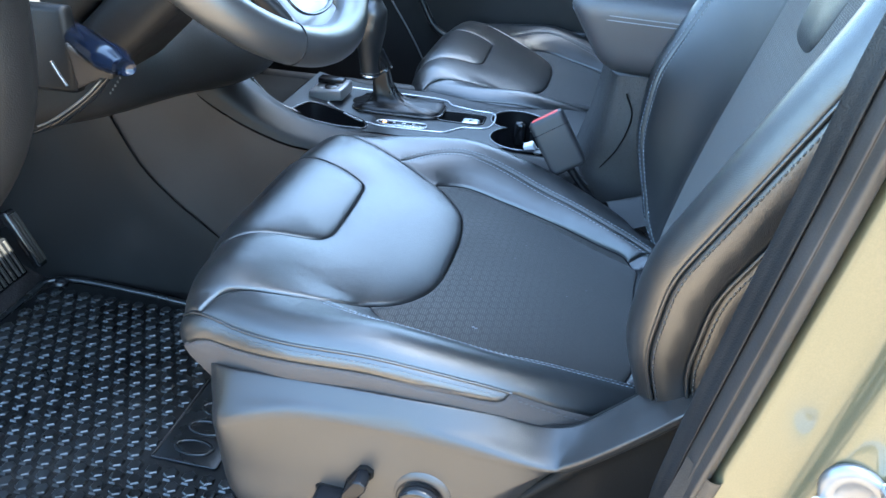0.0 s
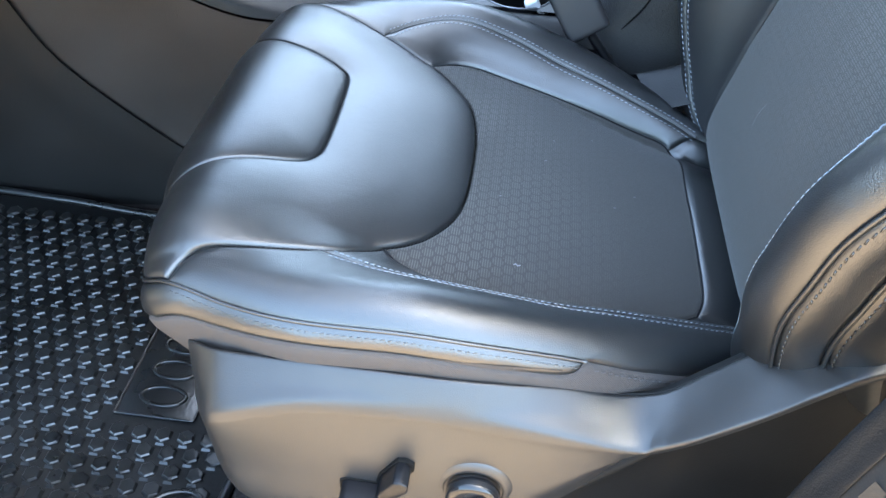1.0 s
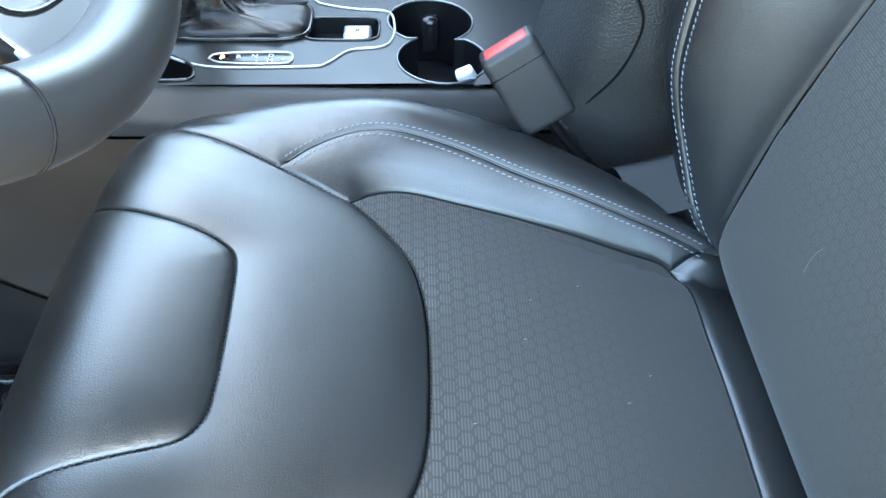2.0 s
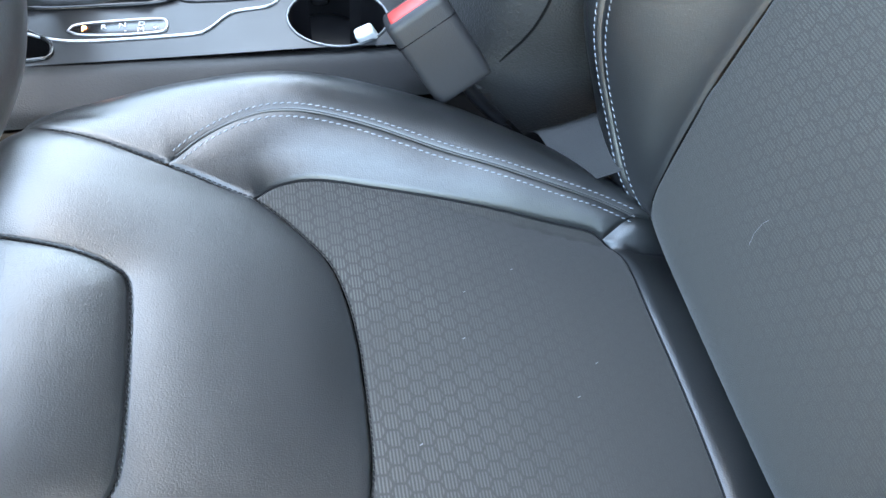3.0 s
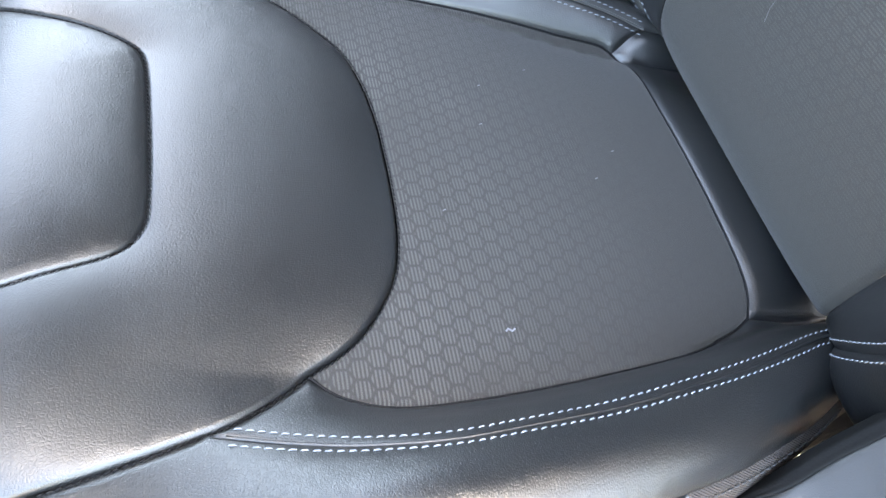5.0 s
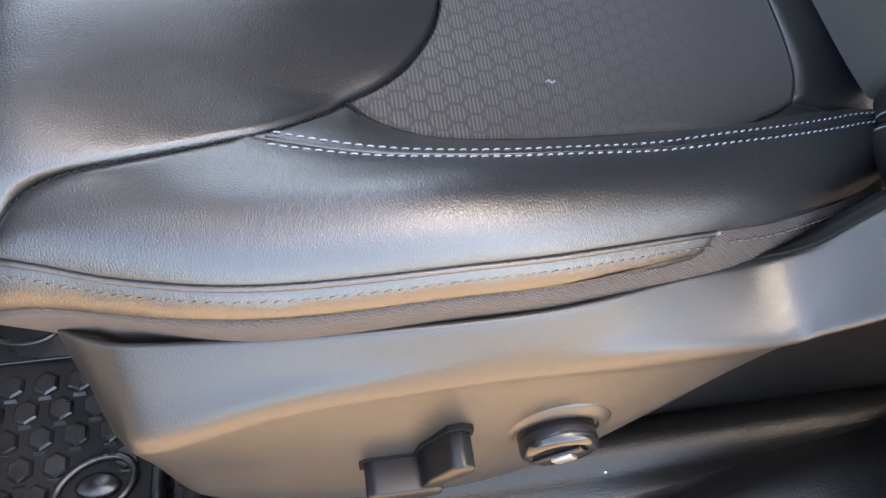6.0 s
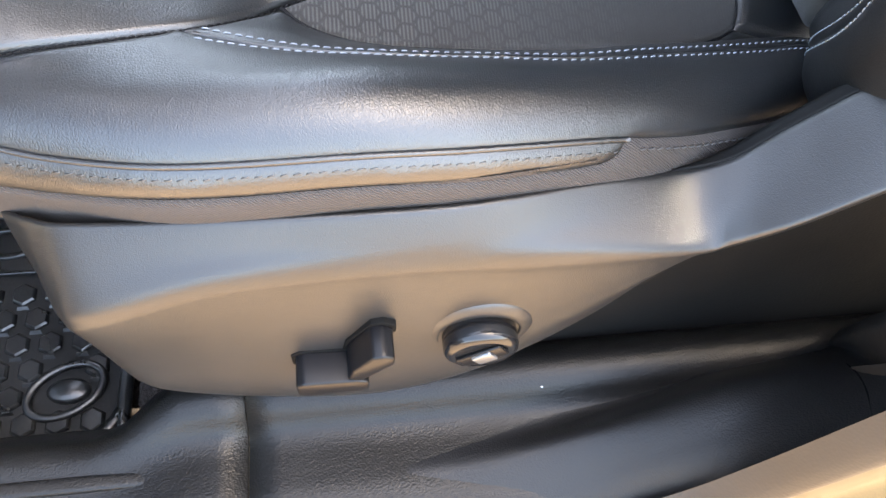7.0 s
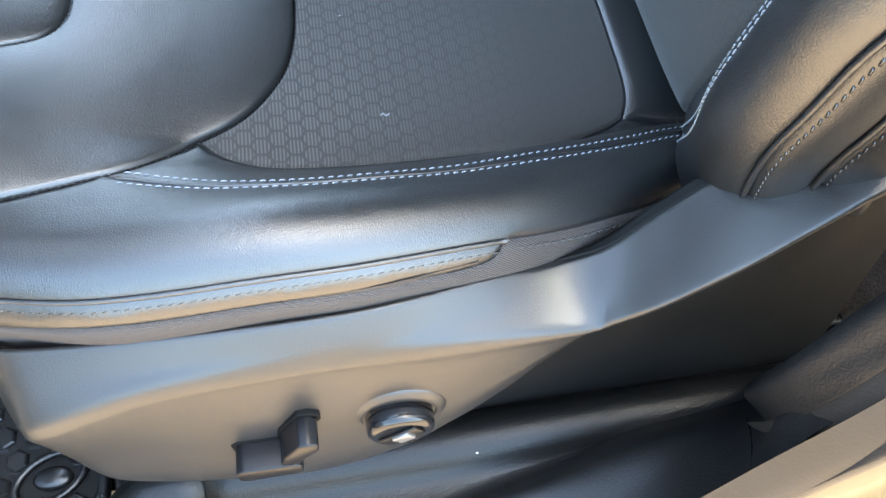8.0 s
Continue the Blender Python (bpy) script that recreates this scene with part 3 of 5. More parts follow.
def rolled(k, x, u, edge, r_side, r_end, corner=0.0, tuck=0.0):
    """The unrolled plan (x, u) as along, across and up: beyond the crown the skin rolls over and down."""
    x, u = np.asarray(x, float), np.asarray(u, float)
    a = np.abs(u)
    c = np.clip((a - 0.09) / 0.12, 0, 1)
    xq = x + eased(edge + corner * c * c * (3 - 2 * c) - x, 0.022)
    _, w = profile(k, xq, a)
    aq = a - eased(a - w, 0.008) * np.clip(a / 0.05, 0, 1)
    dx, dv = xq - x, a - aq
    d = np.hypot(dx, dv) + 1e-12
    nx, nv = -dx / d, dv / d
    r = r_side * nv ** 2 + r_end * nx ** 2 + 1e-9
    full = 1.35 + 0.85 * nx ** 2 + tuck * nv ** 2
    th, rest = np.minimum(d / r, full), np.maximum(d - full * r, 0)
    out = r * np.sin(th) + rest * np.cos(full)
    down = r * (1 - np.cos(th)) + rest * np.sin(full)
    z, _ = profile(k, xq, aq)
    return xq + nx * out, np.sign(u) * (aq + nv * out), z - down


def cushion(x, u):
    a, b, c = rolled(CUSHION, x, u, -0.395, 0.036, 0.052, 0.014, 0.45)
    return np.stack([a, Y0 + b, c], -1)


RECLINE = radians(17)


def backrest(x, u):
    a, b, c = rolled(BACK, -np.asarray(x, float), u, 0.032, 0.034, 0.035, 0.0, 0.2)
    return np.stack([0.051 + a * math.sin(RECLINE) - c * math.cos(RECLINE), Y0 + b, 0.66 + a * math.cos(RECLINE) + c * math.sin(RECLINE)], -1)


TURN[backrest] = -1


def mirrored(line):
    return [(x, -u) for x, u in line]


def cut(line, x0=None, x1=None):
    """The stretch of a plan line between two values of x."""
    line = np.asarray(line, float)
    ok = np.ones(len(line), bool)
    if x0 is not None:
        ok &= line[:, 0] >= min(x0, x1)
        ok &= line[:, 0] <= max(x0, x1)
    return line[ok]


# seam lines in the cushion's plan (x, u); u is positive towards the middle of the car
NOSE = spline([(-.248, -.154), (-.229, -.1415), (-.2125, -.125), (-.196, -.097), (-.1885, -.064), (-.1865, -.025), (-.1865, 0), (-.187, .025), (-.191, .06), (-.200, .092), (-.219, .120), (-.233, .137), (-.248, .151)])
HORN_N = spline([(-.248, -.154), (-.28, -.179), (-.308, -.191), (-.338, -.201), (-.368, -.209), (-.386, -.216), (-.396, -.227), (-.402, -.236)])
HORN_F = spline([(-.248, .151), (-.28, .163), (-.305, .172), (-.348, .188), (-.385, .200), (-.41, .212), (-.43, .23)])
CLOTH_N = spline([(-.248, -.154), (-.232, -.166), (-.206, -.173), (-.17, -.171), (-.13, -.166), (-.08, -.157), (-.03, -.145), (.010, -.131), (.026, -.122)])
CLOTH_F = spline([(-.248, .151), (-.232, .165), (-.204, .173), (-.157, .170), (-.095, .162), (-.03, .150), (.010, .141), (.022, .135)])
CLOTH_R = spline([(.026, -.122), (.0325, -.100), (.031, -.055), (.030, .0), (.030, .055), (.0345, .110), (.031, .126), (.022, .135)])
TWIN_N = spline([(-.294, -.186), (-.26, -.195), (-.226, -.202), (-.19, -.205), (-.15, -.201), (-.1, -.194), (-.06, -.186), (-.02, -.176), (.02, -.163), (.052, -.152), (.10, -.142), (.17, -.132)])
TWIN_F = spline([(-.305, .172), (-.282, .195), (-.252, .210), (-.22, .214), (-.17, .207), (-.1, .190), (-.02, .168), (.02, .157), (.050, .146)])
INSERT = spline([(-.473, .125), (-.45, .116), (-.418, .1), (-.385, .09), (-.353, .083), (-.331, .073), (-.3215, .058), (-.3185, .0), (-.3185, -.055), (-.322, -.074), (-.333, -.088), (-.365, -.103), (-.4, -.118), (-.428, -.131), (-.45, -.14), (-.473, -.148)])
PIPE = spline([(-.402, -.236), (-.378, -.244), (-.348, -.254), (-.305, -.263), (-.26, -.267), (-.22, -.267), (-.18, -.263), (-.14, -.256), (-.083, -.244)])
PIPE_END = spline([(-.083, -.244), (-.04, -.234), (0, -.220), (.03, -.207), (.06, -.190), (.085, -.180), (.12, -.174), (.17, -.170)])
PIPE_NOSE = spline([(-.402, -.236), (-.43, -.226), (-.46, -.2), (-.473, -.16), (-.473, 0), (-.473, .16), (-.46, .2), (-.43, .23)])
LOW = spline([(-.392, -.266), (-.35, -.276), (-.3, -.282), (-.25, -.285), (-.2, -.283), (-.15, -.275), (-.107, -.264), (-.09, -.256), (-.083, -.244)])


def seat(name):
    s = empty(name, "black leather front car seat with charcoal hexagon cloth centre", "car seat", (-0.15, Y0, FLOOR), group="front seats")
    root = Matrix.Translation((0.15, -Y0, -FLOOR))

    def own(ob):
        ob.matrix_parent_inverse = root
        return ob

    i0 = int(np.abs(HORN_N[:, 0] + .294).argmin())
    j0 = int(np.abs(HORN_F[:, 0] + .305).argmin())
    # front panel with its horns, round the insert
    near_low = PIPE_NOSE[: int(np.argmax(PIPE_NOSE[:, 1] > -.150))]
    far_low = PIPE_NOSE[int(np.argmax(PIPE_NOSE[:, 1] > .126)):]
    loop = np.vstack([NOSE, HORN_F[1:], far_low[::-1][1:], INSERT, near_low[::-1], HORN_N[::-1][1:-1]])
    front = own(panel("front_panel", loop, cushion, leather, s, "smooth black leather front panel", sink=0.0060, width=0.0042, puff=0.005, flat=(INSERT,)))
    own(panel("insert_panel", np.vstack([INSERT, [(-.473, 0)]]), cushion, leather, s, "black leather insert panel", sink=0.0026, width=0.0028, puff=0.005))
    centre = own(panel("cloth_panel", np.vstack([NOSE[::-1], CLOTH_N[1:], CLOTH_R[1:], CLOTH_F[::-1][1:-1]]), cushion, seat_cloth, s, "charcoal cloth with striped hexagons", sink=0.0028, width=0.004, puff=0.001, cell=0.0045))
    own(panel("rear_strip", np.vstack([CLOTH_R[::-1], [(.17, -.132)], [(.17, .14)], [(.050, .146)]]), cushion, leather, s, sink=0.003, width=0.008, puff=0.003))
    near_in = own(panel("inner_strip", np.vstack([CLOTH_N, TWIN_N[::-1], HORN_N[: i0 + 1][::-1][1:-1]]), cushion, leather, s, sink=0.0024, width=0.0045, puff=0.003, cell=0.0045, flat=(TWIN_N,)))
    far_in = own(panel("inner_strip", np.vstack([CLOTH_F, TWIN_F[::-1], HORN_F[: j0 + 1][::-1][1:-1]]), cushion, leather, s, sink=0.0024, width=0.0045, puff=0.003, cell=0.0045, flat=(TWIN_F,)))
    near_roll = own(panel("side_bolster", np.vstack([TWIN_N, PIPE_END[::-1], PIPE[::-1][1:], HORN_N[i0:][::-1][1:-1]]), cushion, leather_soft, s, sink=0.0022, width=0.005, puff=0.003, flat=(TWIN_N, PIPE)))
    own(panel("side_bolster", np.vstack([TWIN_F, [(.10, .14)], [(.10, .26)], [(-.083, .34)], [(-.25, .36)], [(-.40, .33)], [(-.43, .23)], HORN_F[j0:][::-1][1:-1]]), cushion, leather_soft, s, sink=0.0022, width=0.005, puff=0.003, flat=(TWIN_F,)))
    own(panel("side_band", np.vstack([PIPE_NOSE[::-1], PIPE[1:], LOW[::-1][1:], [(-.43, -.262)], [(-.475, -.235)], [(-.51, -.2)], [(-.525, -.15)], [(-.525, .15)], [(-.51, .2)]]), cushion, leather_soft, s, sink=0.0026, width=0.005, puff=0.003, flat=(PIPE,)))
    own(panel("side_cloth", np.vstack([LOW, PIPE_END[1:], [(.17, -.245)], [(.085, -.25)], [(.0, -.275)], [(-.05, -.30)], [(-.1, -.315)], [(-.2, -.335)], [(-.3, -.335)], [(-.38, -.325)], [(-.43, -.33)], [(-.47, -.31)], [(-.53, -.26)], [(-.56, -.2)], [(-.56, .2)], [(-.51, .2)], [(-.525, .15)], [(-.525, -.15)], [(-.51, -.2)], [(-.475, -.235)], [(-.43, -.262)]]), cushion, skirt_cloth, s, "brown black ribbed side cloth", sink=0.002, width=0.004, puff=0.0))
    # stitching
    for line, host, side in ((TWIN_N, near_in, 1), (TWIN_F, far_in, 1)):
        for off in (-0.0046, 0.0046):
            stitches("stitching", cushion, shifted(line, off)[3:-1], thread, host, lift=0.0008)
        cord, _ = on_surface(cushion, line[2:], -0.0002)
        tube("seam_cord", cord, 0.0011, leather_soft, host, sides=6)
    stitches("stitching", cushion, shifted(INSERT, 0.0012)[22:-22], thread_dark, front, pitch=0.0038, length=0.0024, radius=0.0004, lift=0.0001)
    # black stitches, which also put the seam's shadow line into the colour
    edge_line = np.vstack([HORN_N[::-1], NOSE[1:], HORN_F[1:]])
    stitches("seam_stitching", cushion, shifted(edge_line, -0.0002)[6:-6], seam_shade_thread, front, pitch=0.0036, length=0.0030, radius=0.00045, lift=-0.0012)
    stitches("seam_stitching", cushion, INSERT[20:-20], seam_shade_thread, front, pitch=0.0034, length=0.0026, radius=0.0004, lift=-0.0010)
    # black cords for the dark shadow line round the cloth
    for line in (CLOTH_N, CLOTH_R, CLOTH_F):
        cord, _ = on_surface(cushion, line, -0.0016)
        tube("seam_cord", cord, 0.0009, seam_shade_thread, centre, sides=6)
    pip, _ = on_surface(cushion, np.vstack([PIPE_NOSE[::-1], PIPE[1:]]), 0.0002)
    own(tube("piping", pip, 0.0014, leather_soft, s))
    stitches("stitching", cushion, shifted(PIPE, -0.0058)[2:-2], leather_soft, near_roll, pitch=0.0055, length=0.0044, radius=0.0005, lift=0.0004)
    stitches("stitching", cushion, shifted(PIPE_END, -0.005)[2:-8], thread_dark, near_roll, pitch=0.0055, length=0.004, radius=0.0006, lift=0.0008)

    # backrest
    def rise(pts):
        return [(-a, b) for a, b in pts]

    pip_b = [(float(q), float(soft(BACK["vw"], q)) + 0.038) for q in np.linspace(-0.02, 0.62, 30)]
    pip_c = [(float(q), float(soft(BACK["vw"], q)) + 0.074) for q in np.linspace(-0.02, 0.62, 30)]
    twin = [(float(q), min(float(soft(BACK["vs"], q)), float(soft(BACK["vw"], q)) - .006)) for q in np.linspace(-0.03, 0.62, 30)]
    edge = [(-.045, .115), (-.02, .128), (.0, .137), (.04, .145), (.12, .154), (.2, .154), (.35, .150), (.62, .145)]
    for sign in (1, -1):
        def sd(pts):
            return spline([(a, sign * b) for a, b in rise(pts)])
        e, t, b, c = sd(edge), sd(twin), sd(pip_b), sd(pip_c)
        inner = own(panel("back_inner_roll", np.vstack([e, t[::-1]]), backrest, leather, s, sink=0.0018, width=0.005, puff=0.0025))
        own(panel("back_side_roll", np.vstack([t, b[::-1]]), backrest, leather_soft, s, sink=0.0018, width=0.005, puff=0.0025))
        own(panel("back_side_band", np.vstack([b, c[::-1]]), backrest, leather_soft, s, sink=0.0025, width=0.007, puff=0.004))
        low = np.array([(.03, sign * .32), (-.62, sign * .46)])
        own(panel("back_side", np.vstack([c, low[::-1]]), backrest, leather_soft, s, sink=0.004, width=0.012, puff=0.004))
        for off in (-0.0046, 0.0046):
            stitches("stitching", backrest, shifted(t, off)[7:-4], thread, inner, lift=0.0007)
        for q in (b, c):
            p, _ = on_surface(backrest, q, 0.0006)
            own(tube("piping", p, 0.0017, leather_soft, s))
            stitches("stitching", backrest, shifted(q, 0.006)[2:-2], leather_soft, inner, pitch=0.0058, length=0.0046, radius=0.0007, lift=0.0012)
    e = np.array(edge)
    own(panel("back_cloth", np.vstack([np.stack([-e[:, 0], e[:, 1]], 1), np.stack([-e[::-1, 0], -e[::-1, 1]], 1)]), backrest, back_cloth, s, "charcoal cloth with striped hexagons", sink=0.003, width=0.007, puff=0.002))
    pad = spline([(-.62, .105), (-.50, .085), (-.39, .062), (-.350, .048), (-.338, .030), (-.336, .0), (-.338, -.030), (-.350, -.048), (-.39, -.062), (-.50, -.085), (-.62, -.105)])
    own(panel("upper_back_insert", pad, backrest, leather, s, "smooth black leather insert on the upper back", sink=0.004, width=0.008, puff=0.009))
    return s, own


driver_seat, own_d = seat("front_seat")
for yy in (0.66, 1.03):
    own_d(part("seat_rail", box_between((-0.34, yy - 0.03, FLOOR), (0.25, yy + 0.03, FLOOR + 0.06), 0.006), switch_black, driver_seat))
    own_d(part("seat_mount", box_between((-0.33, yy - 0.02, FLOOR + 0.05), (0.2, yy + 0.02, 0.60), 0.006), switch_black, driver_seat))
copy_thing(driver_seat, Matrix.Translation((-0.12, Y0 + 0.80, FLOOR - 0.03)))

# ---- side shield of the driver's seat ----
ARM_IN = [(-.050, .600, .675), (-.02, .601, .682), (.007, .606, .702), (.05, .609, .742), (.09, .613, .770), (.17, .622, .832)]
ARM_MID = [(-.049, .578, .6685), (-.025, .580, .675), (.004, .584, .6975), (.046, .585, .738), (.088, .589, .768), (.17, .604, .815)]
ARM_OUT = [(-.043, .5605, .659), (-.025, .561, .666), (.0, .558, .688), (.037, .558, .722), (.077, .562, .757), (.11, .570, .769), (.17, .590, .778)]


def moved(rail, dx=0.0, dy=0.0, dz=0.0):
    return [(x + dx, y + dy, z + dz) for x, y, z in rail]


TOP_LINE = [(-.389, .603, .676), (-.372, .592, .684), (-.347, .583, .691), (-.26, .573, .702), (-.17, .573, .702), (-.10, .587, .690)]
MID_LINE = [(-.386, .592, .657), (-.369, .575, .668), (-.345, .566, .677), (-.265, .562, .690), (-.175, .562, .690), (-.105, .571, .680)]
RIDGE = [(-.3835, .583, .634), (-.369, .560, .642), (-.350, .5485, .654), (-.285, .551, .673), (-.2, .5535, .6755), (-.12, .556, .6675)]
shield = own_d(loft("side_shield", [
    moved(TOP_LINE, 0, .0035, -.010) + moved(ARM_IN, 0, .006, -.010),
    moved(TOP_LINE, 0, .0018, -.0014) + moved(ARM_IN, 0, .0024, -.0014),
    TOP_LINE + ARM_IN,
    moved(TOP_LINE, 0, -.002, -.001) + moved(ARM_IN, 0, -.003, .0002),
    MID_LINE + ARM_MID,
    moved(RIDGE, 0, .0034, .0085) + moved(ARM_OUT, 0, .0028, .003),
    RIDGE + ARM_OUT,
    moved(RIDGE, 0, -.0006, -.0095) + moved(ARM_OUT, 0, .0006, -.004),
    [(-.379, .580, .585), (-.366, .562, .589), (-.345, .5515, .593), (-.28, .548, .597), (-.2, .5475, .597), (-.13, .550, .612)] + moved(ARM_OUT, 0.0004, .0016, -.007),
    [(-.3735, .577, .546), (-.360, .562, .548), (-.340, .551, .548), (-.28, .5445, .5425), (-.21, .543, .537), (-.150, .5465, .555), (-.103, .552, .600)] + moved(ARM_OUT, 0.001, .003, -.009),
    [(-.368, .582, .522), (-.354, .570, .522), (-.336, .561, .522), (-.28, .552, .518), (-.21, .550, .5125), (-.137, .555, .540), (-.085, .560, .589)] + moved(ARM_OUT, 0.004, .009, -.014)],
    shield_plastic, driver_seat, "satin dark grey plastic side shield", across=110, along=150))
own_d(loft("lower_skirt", [moved(TOP_LINE, 0, .004, .016), moved(TOP_LINE, 0, .006, .004), moved(TOP_LINE, 0, .012, -.030)], skirt_cloth, driver_seat, across=10, along=50))
# lower face of the shield, blackened in colour where it lies in shade
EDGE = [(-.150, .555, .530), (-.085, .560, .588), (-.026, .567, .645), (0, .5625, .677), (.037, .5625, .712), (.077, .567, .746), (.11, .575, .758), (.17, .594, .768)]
own_d(loft("shaded_lower_panel", [moved(EDGE, -.002, .010, .003), moved(EDGE, .0005, .0035, -.001), moved(EDGE, .003, .008, -.008), [(x + .008, y + .017, z - .03 - .10 * max(0, x + .03)) for x, y, z in EDGE],
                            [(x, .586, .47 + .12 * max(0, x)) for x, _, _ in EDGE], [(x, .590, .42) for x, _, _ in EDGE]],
           shade_plastic, driver_seat, "lower edge of the side shield, shade in its black colour", across=40, along=60))
# black strip put in for the dark gap between the arm of the shield and the seat's side cloth
GAP_IN = [(-.055, .6030, .672), (-.02, .610, .679), (.007, .616, .698), (.05, .620, .738), (.09, .624, .767), (.17, .633, .829)]
own_d(loft("gap_strip", [moved(GAP_IN, 0, .006, -.012), GAP_IN, moved(GAP_IN, 0, -.002, .0005), moved(ARM_IN, 0, .004, -.0012), moved(ARM_IN, 0, .0022, -.001), moved(ARM_IN, 0, .0022, -.008)],
           shade_plastic, driver_seat, "black strip filling the dark gap along the shield", across=16, along=50))

# power switches and lumbar knob
YF = 0.5475


def face_plate(outline, y0, y1, bevel=0.0016):
    """A plate cut to an outline in x and z, standing out of the shield from y0 to y1."""
    bm = prism([(x, -z) for x, z in outline], -y0, -y1, 0)
    bmesh.ops.transform(bm, matrix=Matrix(((1, 0, 0, 0), (0, 0, -1, 0), (0, -1, 0, 0), (0, 0, 0, 1))), verts=bm.verts)
    bmesh.ops.recalc_face_normals(bm, faces=bm.faces[:])
    bmesh.ops.bevel(bm, geom=bm.edges[:], offset=bevel, segments=2, profile=0.6, affect="EDGES")
    return bm


LOW_SWITCH = [(-.2575, .583), (-.2545, .579), (-.222, .580), (-.2175, .584), (-.2175, .593), (-.224, .597), (-.253, .598), (-.2575, .595)]
TOP_SWITCH = [(-.229, .601), (-.222, .597), (-.2165, .603), (-.2035, .619), (-.203, .626), (-.2085, .630), (-.2145, .629), (-.226, .611)]


def grown(outline, by):
    c = np.mean(np.array(outline), axis=0)
    return [tuple(c + (np.array(p) - c) * (1 + by / np.linalg.norm(np.array(p) - c))) for p in outline]


for outline in (LOW_SWITCH, TOP_SWITCH):
    part("switch_well", face_plate(grown(outline, 0.0026), YF + 0.004, YF - 0.0010, 0.0007), gap_shade_black, shield)
part("slide_switch", face_plate(LOW_SWITCH, YF + 0.002, 0.528), switch_black, shield, "satin black seat slide switch")
part("recline_switch", face_plate(TOP_SWITCH, YF + 0.002, 0.528), switch_black, shield, "satin black recline switch")
to_side = Matrix.Translation((-0.1545, YF, 0.6035)) @ Matrix.Rotation(radians(90), 4, "X")
part("knob_dish", placed(lathe([(0.0340, -0.0060), (0.0305, -0.0026), (0.0270, -0.0008), (0.0240, 0.0002), (0.0230, -0.0004), (0.0226, -0.004)], 40), to_side), shield_plastic, shield)
knob = part("lumbar_knob", placed(lathe([(0.0212, -0.004), (0.0212, 0.008), (0.0205, 0.0105), (0.0175, 0.0125), (0.0150, 0.0120), (0.0, 0.0118)], 40), to_side), gloss_black, shield, "round gloss black lumbar knob")
part("knob_cross", placed(rounded_box((0.028, 0.012, 0.0022), 0.001), to_side @ Matrix.Translation((0, 0, 0.0130)) @ Matrix.Rotation(radians(35), 4, "Z")), switch_black, knob)
part("knob_button", placed(rounded_box((0.012, 0.010, 0.003), 0.0013), to_side @ Matrix.Translation((0.001, 0.001, 0.0145)) @ Matrix.Rotation(radians(35), 4, "Z")), dim_silver, knob, "small silver grey knob centre")
# recliner trim on the inner side of the seat
own_d(loft("inner_recliner_trim", [[(-.045, 1.078, .650), (.02, 1.072, .672), (.10, 1.068, .720)], [(-.022, 1.072, .688), (.02, 1.066, .706), (.10, 1.062, .745)], [(-.012, 1.052, .690), (.03, 1.046, .708), (.11, 1.042, .747)], [(.0, 1.02, .672), (.04, 1.015, .690), (.12, 1.012, .730)]],
           dash_plastic, driver_seat, "grey inner recliner trim", across=24, along=20))

# ---- rubber floor mat ----
MAT_TOP = 0.388


def mat_outline():
    pts = [(-.97, .60), (-.97, .985), (-.955, 1.075), (-.80, 1.078), (-.66, 1.066), (-.412, 1.06), (-.412, .61)]
    arc = [(-.412 - .035 + .035 * math.cos(a), .605 + .035 * math.sin(a)) for a in np.linspace(0, -math.pi / 2, 8)]
    return pts[:-1] + arc + [(-.94, .570)]


floor_mat = part("floor_mat", prism(mat_outline(), FLOOR, MAT_TOP, 0.003), mat_base)
tagged(floor_mat, "black rubber floor mat with raised hexagons on the carpet", "floor mat")
ol = np.array(mat_outline())
rim = spline(np.vstack([ol, ol[:1]]), 0.008)
tube("rim", np.c_[rim, np.full(len(rim), MAT_TOP + 0.002)], 0.0058, rubber, floor_mat, closed=False, flat=0.9)
BADGE = (-.567, -.474, .722, .905)


